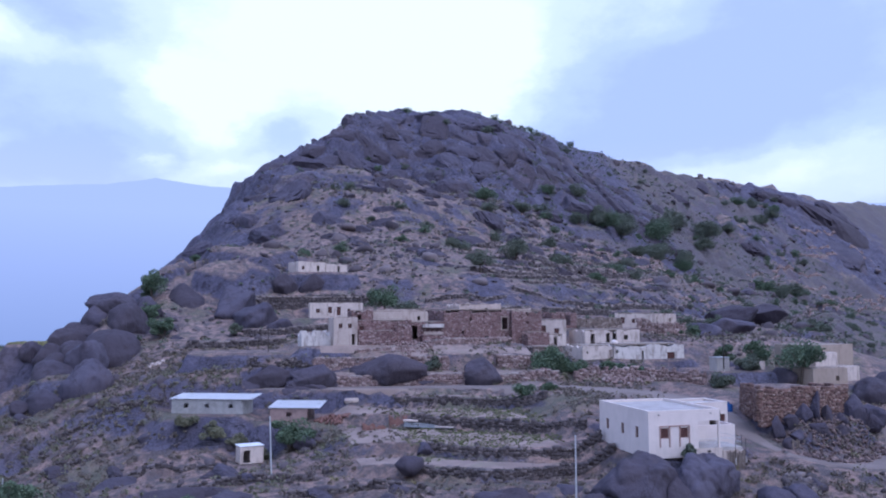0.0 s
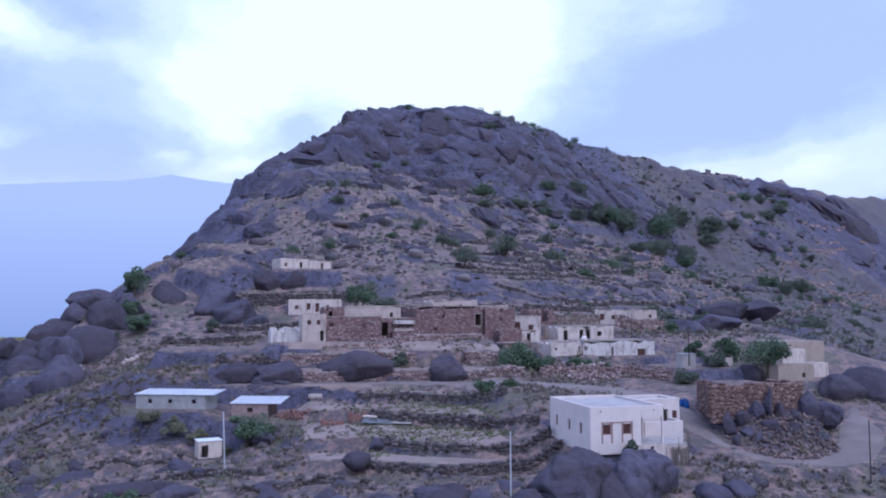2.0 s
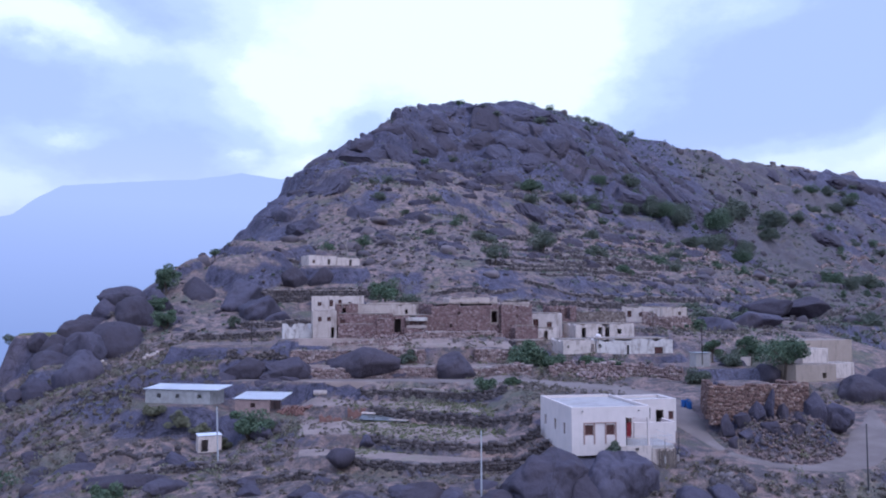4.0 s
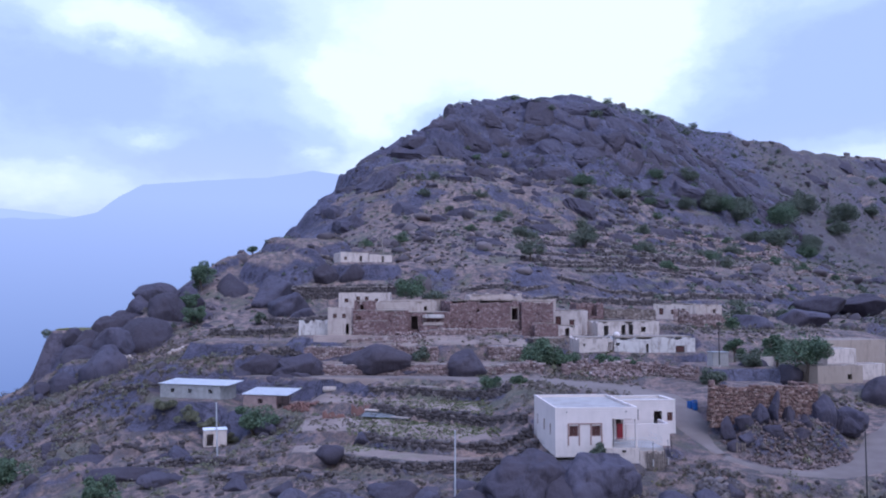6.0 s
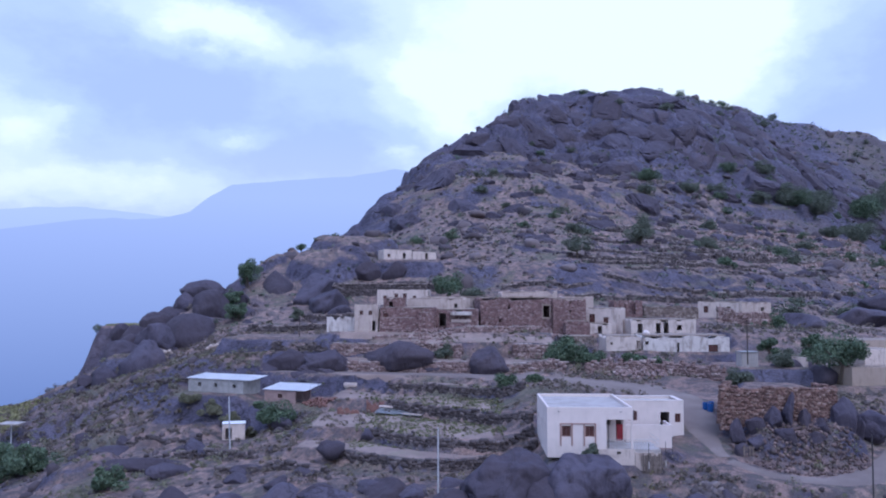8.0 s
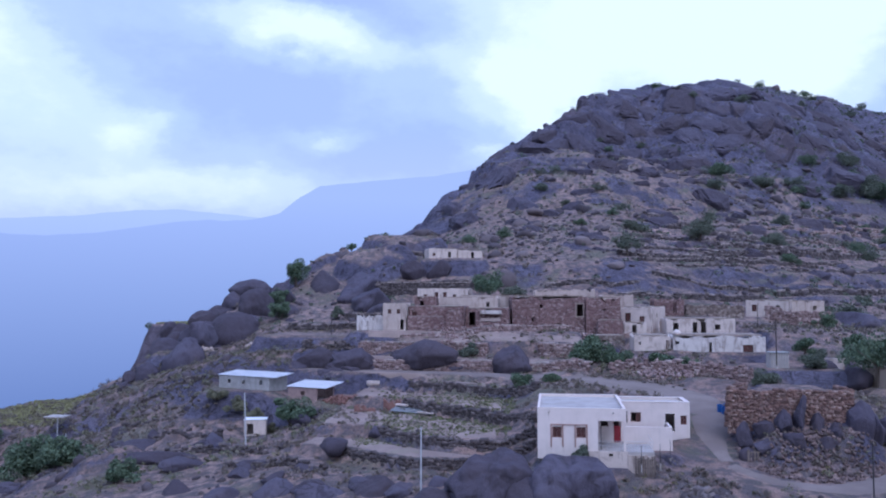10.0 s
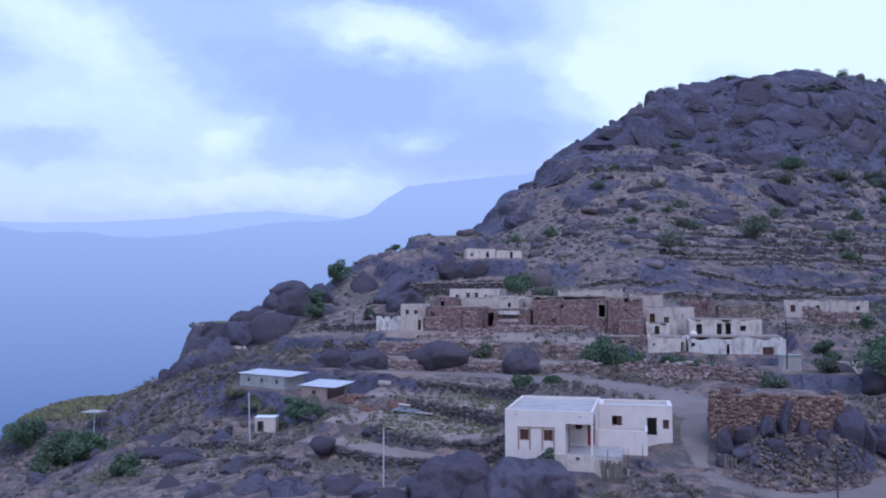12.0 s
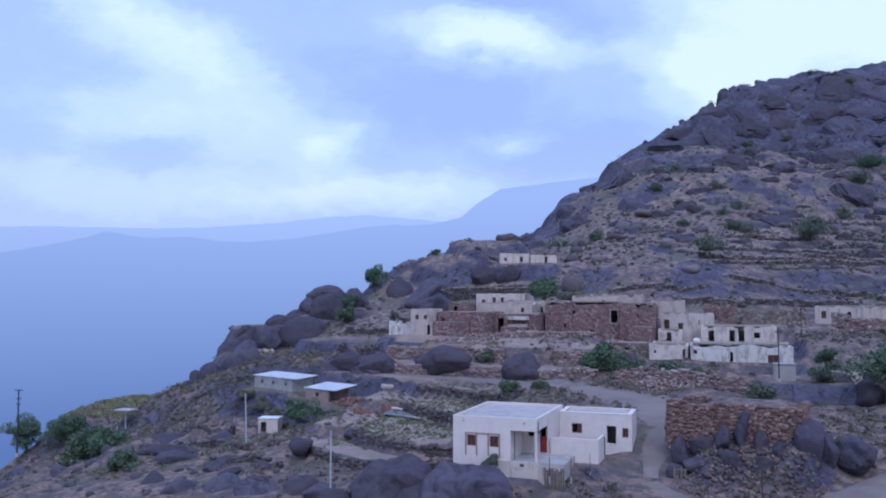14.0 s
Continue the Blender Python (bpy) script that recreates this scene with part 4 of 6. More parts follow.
house("stone_room", "low rubble stone room under a balcony", (-10.2, 116.9, 8.2), 2, (3.9, 1.9, 1.7), (red_stone, pale_mud), front=((2.2, 2.5, 0.6, 1.0, S),), ragged=0.3, roof=0.1, seed=63)
house("stone_room", "stone corner room with one dark window", (-20.35, 121.6, 8.2), 1, (3.4, 4, 5.4), (red_stone, pale_mud), front=((0.9, 1.5, 3.3, 4.7, S),), ragged=0.5, seed=64)
house("plastered_room", "pale peeling plastered upper wall above stone rooms", (-16.8, 125.0, 8.2), 0, (9.4, 6, 5.3), (old_plaster, pale_mud), front=((7.6, 8.1, 3.7, 4.4, S),), ragged=0.35, seed=65)
house("upper_house", "long white upper house with four openings", (-24.1, 147.6, 12.1), -3, (9.7, 6, 3.0), (white, mud_roof), front=((1.1, 1.8, 1.1, 1.8, W), (3.3, 4.0, 1.0, 2.2, W), (4.9, 5.6, 0.6, 2.2, D), (6.8, 7.4, 1.1, 1.8, W)), ragged=0.22, seed=21)
house("white_house", "tall whitewashed house with a recessed lower door", (12.3, 127.4, 7.6), -21, (4.9, 8.6, 4.35), (white, mud_roof), front=((0.6, 1.5, 1.7, 3.3, W), (2.9, 3.7, 1.9, 2.8, W)), right=((2.4, 3.0, 2.4, 3.2, S), (4.3, 4.7, 1.4, 2.0, S)), ragged=0.3, seed=25)
house("entrance_block", "low whitewashed entrance with a dark doorway", (12.4, 123.2, 6.4), 4, (3.4, 2.7, 3.2), (white, mud_roof), front=((1.2, 1.9, 0.9, 2.7, S),), ragged=0.4, seed=27)
house("stone_hut", "small stone hut with a square dark window", (6.9, 115.4, 5.6), 3, (4.9, 4, 2.3), (dry_stone, mud_roof), front=((1.6, 2.3, 0.9, 1.6, S),), ragged=0.25, seed=29)
house("whitewashed_house", "low whitewashed house with a dark doorway", (12.6, 109.6, 5.6), 1, (4.9, 6, 2.6), (white, mud_roof), front=((0.6, 0.9, 1.3, 1.7, S), (4.3, 4.8, 0.0, 1.9, S)), ragged=0.4, seed=31)
house("whitewashed_house", "long low house of cracked flaking whitewash", (17.9, 110.0, 5.5), 5, (12.6, 6, 2.8), (flaked, mud_roof), front=((0.3, 0.8, 1.4, 1.9, S), (4.9, 5.3, 0.3, 1.7, S), (9.5, 10.9, 0.4, 1.4, W)), right=((0.6, 1.0, 1.0, 2.0, S),), ragged=0.55, seed=33)
house("white_house", "low white house with two dark doorways", (18.6, 121.9, 7.5), 2, (10.2, 6, 2.75), (white, mud_roof), front=((1.0, 1.8, 0.3, 2.0, S), (3.9, 4.6, 0.0, 2.1, S), (5.1, 5.9, 0.0, 2.2, S), (7.2, 8.0, 1.0, 1.8, S)), ragged=0.4, seed=37)
house("far_house", "whitewashed house above a stone terrace", (35.2, 144.0, 10.0), -26, (7.5, 7, 3.0), (white, mud_roof), front=((1.0, 1.8, 0.9, 2.1, W), (3.2, 3.8, 1.0, 1.8, W), (5.0, 5.7, 0.1, 2.0, S)), ragged=0.4, seed=41)
house("far_house", "half-ruined plastered stone house", (42.0, 140.6, 10.0), 24, (6.8, 7, 2.9), (old_plaster, mud_roof), front=((4.4, 5.2, 1.2, 1.9, S),), ragged=0.5, seed=43)
house("hill_house", "small white house on top of boulders", (-24.7, 166.1, 21.6), 20, (6.2, 5, 2.2), (white, mud_roof), front=((0.8, 1.4, 0.5, 1.2, W), (4.2, 4.8, 0.3, 1.4, S)), ragged=0.22, seed=45)
house("hill_house", "small white annex on top of boulders", (-18.7, 168.5, 21.6), 35, (6.0, 5, 1.9), (white, mud_roof), front=((3.2, 3.9, 0.2, 1.5, S),), ragged=0.22, seed=47)
house("farmhouse", "tan mud-plastered house with a small window", (39.2, 92.6, 2.0), 12, (7.0, 6, 3.3), (tan_plaster, mud_roof), front=((4.6, 5.3, 1.4, 2.1, S),), ragged=0.15, seed=49)
house("farmhouse", "white plastered upper room of a farmhouse", (42.4, 96.0, 3.2), 12, (4.6, 4, 4.0), (white, mud_roof), seed=51)
house("farmhouse", "grey-tan mud-plastered back house", (44.8, 101.0, 3.2), 10, (10.0, 6, 4.9), (tan_plaster, mud_roof), seed=53)
house("whitewashed_house", "low white side room of a farmhouse", (47.0, 97.0, 2.6), 12, (4.6, 3, 2.5), (white, mud_roof), seed=55)


# ---- boulders ----
def rock_mesh(seed, detail=3, cuts=9, rough=0.06, deep=0.62, square=1.0):
    """A rounded block of weathered stone, about one metre in radius."""
    rnd = random.Random(seed)
    bm = bmesh.new()
    bmesh.ops.create_icosphere(bm, subdivisions=detail, radius=1.0)
    planes = []
    for _ in range(cuts):
        v = Vector((rnd.uniform(-1, 1), rnd.uniform(-1, 1), rnd.uniform(-0.6, 1))).normalized()
        planes.append((v, rnd.uniform(deep, 0.88)))
    off = Vector((rnd.uniform(0, 50), rnd.uniform(0, 50), rnd.uniform(0, 50)))
    for v in bm.verts:
        p = v.co.copy()
        if square < 1:
            p = Vector([math.copysign(abs(c) ** square, c) for c in p])
        for n, d in planes:
            over = p.dot(n) - d
            if over > 0:
                p -= n * over * 0.9
        p *= 1 + rough * 2.2 * noise.noise(p * 1.3 + off) + rough * noise.noise(p * 3.7 + off) + 0.5 * rough * noise.noise(p * 8.0 + off)
        gap = abs(noise.noise(p * 1.7 - off))
        if detail > 3 and gap < 0.07:
            p *= 1 - 0.10 * (1 - gap / 0.07)
        v.co = p
    return bm


def boulder(x, y, z, rx, ry, rz, seed, turn=0, tilt=0, label="dark weathered granite boulder", detail=4, cuts=9, rough=0.06, group="boulders", deep=0.58, square=1.0):
    ob = part("boulder", rock_mesh(seed, detail, cuts, rough, deep, square), rock, None, smooth=True)
    ob.matrix_world = pose(x, y, z, tilt, tilt * 0.4, turn) @ Matrix.Diagonal((rx, ry, rz, 1))
    return tagged(ob, label, "boulder", group)


boulder(-4.4, 62.4, -3.2, 5.0, 4.2, 4.0, 1, 10, label="huge rounded dark boulder below the white house", rough=0.06, cuts=9, detail=5)
boulder(2.6, 62.7, -3.0, 4.4, 3.9, 3.7, 2, 60, label="huge rounded dark boulder against the white house", rough=0.06, cuts=9, detail=5)
boulder(-1.0, 60.4, -3.6, 2.4, 2.0, 2.6, 6, 120, label="rounded dark boulder wedged between bigger ones", rough=0.06, cuts=9)
boulder(-8.6, 60.4, -4.6, 3.0, 2.6, 2.4, 7, 30, label="broad dark boulder below the white house", rough=0.06, cuts=9)
boulder(-4.0, 106.9, 4.2, 3.3, 2.5, 2.6, 3, 0, label="large round boulder above the farm road", rough=0.04, cuts=6)
# the rock pile on the edge of the slope
PILE = [(-58.6, 151.5, 14.6, 4.4, 2.4), (-60.2, 149, 11.8, 3.2, 3.0), (-56.0, 139.6, 6.0, 6.4, 4.3), (-55.6, 146, 10.6, 4.6, 3.9), (-62.6, 147, 9.2, 3.4, 2.8), (-64.4, 144, 7.2, 3.3, 2.6), (-52.6, 152.5, 13.2, 3.2, 2.8), (-49.4, 147, 9.4, 3.2, 2.6),
        (-46.6, 141.5, 6.8, 2.8, 2.6), (-64.0, 141.5, 8.4, 3.0, 2.4), (-62.4, 139.4, 6.6, 2.4, 2.2), (-65.4, 134.6, 6.4, 2.3, 2.1), (-68.2, 136.4, 7.0, 2.0, 1.8), (-58.9, 127.5, 6.6, 3.5, 2.8), (-57.6, 119.6, 2.2, 3.8, 4.6), (-63.4, 127.4, 4.8, 2.5, 2.4), (-62.6, 124.6, 3.6, 3.2, 3.0),
        (-57.6, 131.8, 3.4, 1.8, 1.4), (-65.4, 117.4, 0.4, 1.6, 1.4), (-62.4, 117.0, 0.6, 2.6, 2.2), (-59.4, 113.4, -3.6, 2.2, 1.7), (-61.4, 133.6, 6.4, 2.4, 2.2), (-43.6, 138, 6.0, 2.2, 1.8)]
for k, (x, y, z, r, h) in enumerate(PILE):
    boulder(x, y, z, r * 1.04, r * 0.92, h * 1.08, 20 + k, k * 37, 7, label="great dark boulder of a rock pile above the valley", cuts=8, rough=0.06, deep=0.66)
for k, (x, y, z, r) in enumerate(((-21.3, 76.6, -2.0, 1.3), (-17.6, 83.4, -1.8, 1.6), (-14.4, 65.6, -4.6, 2.6), (-19.5, 65.5, -4.9, 2.2), (-24, 67, -5.0, 2.0), (-39, 80, -6, 2.0), (-23, 72, -4, 1.4), (-30, 93.5, -2.0, 1.2),                                   (33.8, 77, 0.8, 2.2), (52.5, 91, 1.0, 4.4), (46, 89.5, 1.2, 3.2), (19.2, 71.6, -1.0, 0.9), (12, 61, -3.6, 1.5), (14.5, 62, -3.4, 1.1), (34, 100, 4.5, 2.0), (37.5, 96.5, 3.6, 2.0), (-35, 69.5, -6.0, 2.0), (-29, 66, -5.6, 1.8), (-8.5, 66.5, -3.6, 1.6), (8.5, 60, -3.9, 1.7))):
    boulder(x, y, z, r * 1.2, r, r * 0.85, 60 + k, k * 53, 6, detail=4 if r > 2 else 3)
# slabs and outcrops on the slope: place, half sizes
SLABS = [(-17.5, 110.0, 4.6, 7.2, 3.2, 2.7), (-11.5, 108.4, 3.6, 3.0, 1.8, 1.6), (-27, 109.5, 4.2, 4.5, 2.4, 2.4), (-33, 112, 4.0, 4, 2.6, 2.2), (-38, 116, 4.2, 4, 3, 2.2), (-27.2, 163.6, 18.4, 3.3, 2.4, 3.1), (-21.8, 164.6, 18.4, 3.6, 2.5, 3.1), (-15.6, 166.6, 18.0, 3.2, 2.4, 2.9), (-37, 159, 14.6, 9, 5.5, 5.2), (-46.5, 164, 14.6, 8, 6, 5),
         (-33, 151, 11.4, 8, 5.5, 5), (-29.5, 142.5, 9.2, 5, 4, 3.4), (51, 142, 7.2, 7, 5, 4.0), (59, 149, 6.8, 5, 4, 3.0), (92, 190, 12, 9, 6, 3.6), (114, 206, 12.6, 8, 6, 3.4), (76, 166, 9.4, 6, 4, 3)]
for k, (x, y, z, a, b_, c) in enumerate(SLABS):
    ob = boulder(x, y, z, a, b_, c, 200 + k, k * 11 - 20, 5, label="broad weathered granite outcrop on the slope", cuts=16, rough=0.05, group="outcrops", deep=0.5)
    ob.name = "rock_outcrop"


def slab_on(x, y, a, b_, c, seed, name="rock_outcrop", label="smooth convex granite slab in the hillside", group="outcrops", out=0.3, turn=0.0, cuts=8, rough=0.09):
    """A slab that lies in the slope: a along the contour, b_ up the slope, c thick; out: the share that stands proud."""
    e = max(a * 0.7, 3)
    q = land(np.array([x + e, x - e, x, x]), np.array([y, y, y + e, y - e]))
    n = Vector((-(q[0] - q[1]) / (2 * e), -(q[2] - q[3]) / (2 * e), 1)).normalized()
    side = Vector((0, 0, 1)).cross(n)
    side = side.normalized() if side.length > 0.05 else Vector((1, 0, 0))
    up = n.cross(side)
    if turn:
        w = math.radians(turn)
        side, up = side * math.cos(w) + up * math.sin(w), up * math.cos(w) - side * math.sin(w)
    p = Vector((x, y, float(np.mean(q)))) - n * c * (0.8 - out)
    m = Matrix((side, up, n)).transposed().to_4x4()
    ob = part(name, rock_mesh(seed, 4, cuts, rough, 0.62, 0.55), rock, None, smooth=True)
    ob.data.set_sharp_from_angle(angle=radians(24))
    ob.matrix_world = Matrix.Translation(p) @ m @ Matrix.Diagonal((a, b_, c, 1))
    return tagged(ob, label, "rock", group)


# slabs that stand out of the slope: place, half width, half height, thickness
BIG = [(-7.3, 251.7, 7.5, 4, 5), (11.5, 196, 6.2, 2.8, 4), (33, 234, 5, 4.4, 4.6), (57.6, 289, 8, 7, 6), (22, 291, 9.5, 4.5, 6), (36, 299, 7.5, 4.5, 5), (-32, 268, 6, 4, 5), (57, 340, 11, 6, 8), (-7, 352, 12, 7, 8), (124, 364, 11.5, 8, 8), (155, 421, 8, 5, 6), (187, 430, 8, 6, 6), (346, 562, 17, 10, 9),
       (7.8, 247, 5.5, 3, 4), (34, 257, 5, 3.5, 4), (-20, 278, 10, 7, 7), (-2, 343, 13, 8, 8), (-27, 254, 9, 5, 6), (474, 597, 60, 36, 20), (428, 540, 30, 20, 12), (395, 590, 22, 12, 10), (520, 650, 30, 18, 12), (260, 400, 14, 8, 7), (225, 372, 10, 6, 6), (300, 470, 14, 8, 8), (90, 300, 8, 5, 5), (110, 320, 8, 5, 5), (76, 320, 7, 5, 5), (62, 262, 6, 4, 4), (104, 345, 9, 6, 6),
       (150, 390, 9, 6, 6), (215, 445, 12, 7, 7), (250, 480, 14, 8, 8), (300, 530, 14, 8, 8), (175, 400, 8, 5, 5), (140, 330, 8, 5, 5), (160, 310, 8, 4, 4), (200, 340, 9, 5, 5)]
for k, (x, y, a, b_, c) in enumerate(BIG):
    slab_on(x, y, a, b_, c, 240 + k, turn=(k * 29) % 40 - 20)
gr = random.Random(12)
# the summit crag: rows of great fissured slabs, one above the other
for row, (y0, lift) in enumerate(((350, 0.17), (364, 0.20), (380, 0.18), (398, 0.15))):
    x = -26 + 3 * row if row < 2 else 12
    while x < 190:
        a = gr.uniform(6, 12)
        yy = y0 + 0.22 * max(x, 0) + gr.uniform(-3, 3)
        if x + a < 6 + 6 * row or row < 2 or x > 10:
            slab_on(x + a * 0.8, yy, a, gr.uniform(9, 13), gr.uniform(5, 7), 300 + int(x) + 200 * row, "crag_block", "massive fissured granite slab of the summit crag", "crag blocks", lift, gr.uniform(-12, 12), 7, 0.05)
        x += a * gr.uniform(1.35, 1.7)
# steep smooth flank above the valley
for k in range(16):
    y = 205 + 9 * k
    x = float(curve(np.array([y]), EDGE)[0]) + gr.uniform(2, 20)
    slab_on(x, y, gr.uniform(5, 11), gr.uniform(4, 7), gr.uniform(4, 6), 900 + k, "rock_outcrop", "smooth convex granite slab on the steep flank", "outcrops", 0.2, gr.uniform(-30, 30))
# ledges of rock between the strips of earth
for k in range(210):
    y = gr.uniform(170, 345)
    x = gr.uniform(-30, 95) + 0.3 * (y - 170)
    if x > 0 or y > 192:
        a = (1.4 + 4.2 * gr.random() ** 2) * (0.7 + (y - 178) / 300)
        slab_on(x, y, a, a * gr.uniform(0.4, 0.8), a * 0.65, 1500 + k, "rock_outcrop", "dark granite ledge between strips of earth", "outcrops", gr.uniform(0.34, 0.5), gr.uniform(-15, 15), 12, 0.06)
slab_on(15, 378, 6, 6, 6, 951, "crag_block", "blocky granite corner of the summit crag", "crag blocks", 0.35)
for k, (x, y, r) in enumerate(((-7, 362, 1.9), (-4, 363, 1.5), (-16, 358, 1.3), (-1, 365, 1.8))):
    boulder(x, y, z_at(x, y) + r * 0.3, r, r, r, 960 + k, k * 40, 5, label="lone boulder on the rim of the crag", detail=3)
# rocks under and beside the walled platform
for k, (x, y, z, a, b_, c) in enumerate(((29.6, 74.5, 1.9, 1.6, 1.3, 2.4), (31.4, 75.4, 1.0, 1.6, 1.4, 1.9), (24.4, 74.2, 2.3, 1.0, 0.7, 2.1), (22.8, 74.0, 1.5, 1.1, 0.8, 1.5), (25.9, 74.0, 1.3, 1.0, 0.8, 1.5), (21.2, 73.8, 1.0, 1.2, 0.9, 1.3), (19.4, 74.0, 0.6, 1.1, 0.9, 1.2), (27.3, 73.8, 0.8, 1.1, 0.9, 1.1), (23.6, 72.6, 0.3, 1.3, 1.0, 1.1), (20.6, 72.2, -0.3, 1.3, 1.0, 0.9), (26.6, 72.4, -0.1, 1.4, 1.0, 0.9), (33.4, 76.6, 0.8, 2.0, 1.6, 1.5))):
    boulder(x, y, z, a, b_, c, 980 + k, k * 41, 8, label="dark upright rock at the foot of a retaining wall", cuts=13, deep=0.5, square=0.6)
# ledges of dark rock in the lower slope
for k in range(95):
    y = gr.uniform(72, 126)
    x = gr.uniform(-66, -26)
    a = gr.uniform(0.9, 3.0)
    clear = all(not (x0 - 2 < x < x1 + 2 and y0 - 2 < y < y1 + 2) for x0, x1, y0, y1, _, _ in BENCHES)
    if clear and float(fractal(np.array([x]), np.array([y]), 18, 2, 151)[0]) > -0.12:
        slab_on(x, y, a, a * gr.uniform(0.4, 0.8), a * 0.55, 1300 + k, "rock_outcrop", "dark granite ledge in the lower slope", "outcrops", 0.4, gr.uniform(-25, 25), 11)
# flat dark rocks on the lowest slope
for k, (x, y, a, c) in enumerate(((-15.1, 66.4, 2.8, 1.0), (-20.8, 66.9, 2.3, 0.9), (-43.2, 82, 4.0, 1.3), (-38, 78, 3.2, 1.2), (-50, 90, 3.6, 1.2), (-12, 64, 2.2, 0.9), (-25, 69, 2.2, 0.8), (-30, 73, 2.0, 0.8))):
    boulder(x, y, z_at(x, y) + 0.1, a, a * 0.6, c, 1000 + k, k * 23 - 30, 4, label="low flat dark rock on the slope", cuts=12, deep=0.5)


# ---- scattered stones, rubble walls ----
def unit_rocks(count, detail, seed, cuts=15, rough=0.09):
    out = []
    for k in range(count):
        bm = rock_mesh(seed + k, detail, cuts, rough, 0.42, 0.7)
        bm.verts.ensure_lookup_table()
        v = np.array([p.co[:] for p in bm.verts])
        f = np.array([[q.index for q in t.verts] for t in bm.faces])
        bm.free()
        out.append((v, f))
    return out


def joined(name, verts, faces, mat, smooth=False):
    V, F, base = [], [], 0
    for v, f in zip(verts, faces):
        V.append(v)
        F.append(f + base)
        base += len(v)
    V, F = np.concatenate(V), np.concatenate(F)
    n = F.shape[1]
    me = bpy.data.meshes.new(name)
    me.vertices.add(len(V))
    me.vertices.foreach_set("co", V.astype(np.float32).ravel())
    me.loops.add(F.size)
    me.loops.foreach_set("vertex_index", F.astype(np.int32).ravel())
    me.polygons.add(len(F))
    me.polygons.foreach_set("loop_start", np.arange(0, F.size, n, dtype=np.int32))
    if smooth:
        me.polygons.foreach_set("use_smooth", np.ones(len(F), dtype=bool))
    me.materials.append(mat)
    me.update(calc_edges=True)
    me.validate()
    return new(name, me)


def scatter_rocks(name, label, x, y, r, templates, seed, mat, sink=0.25):
    rng = np.random.default_rng(seed)
    z = land(x, y)
    vs, fs = [], []
    for k in range(len(x)):
        v, f = templates[rng.integers(len(templates))]
        a, s = rng.uniform(0, 6.28), r[k] * rng.uniform(0.75, 1.3, 3)
        c, q = math.cos(a), math.sin(a)
        w = v * s * np.array([1.15, 1.0, 0.8])
        vs.append(np.stack([w[:, 0] * c - w[:, 1] * q + x[k], w[:, 0] * q + w[:, 1] * c + y[k], w[:, 2] + z[k] + r[k] * (0.55 - sink * 1.6)], -1))
        fs.append(f)
    return tagged(joined(name, vs, fs, mat), label, "rocks", kind="stuff")


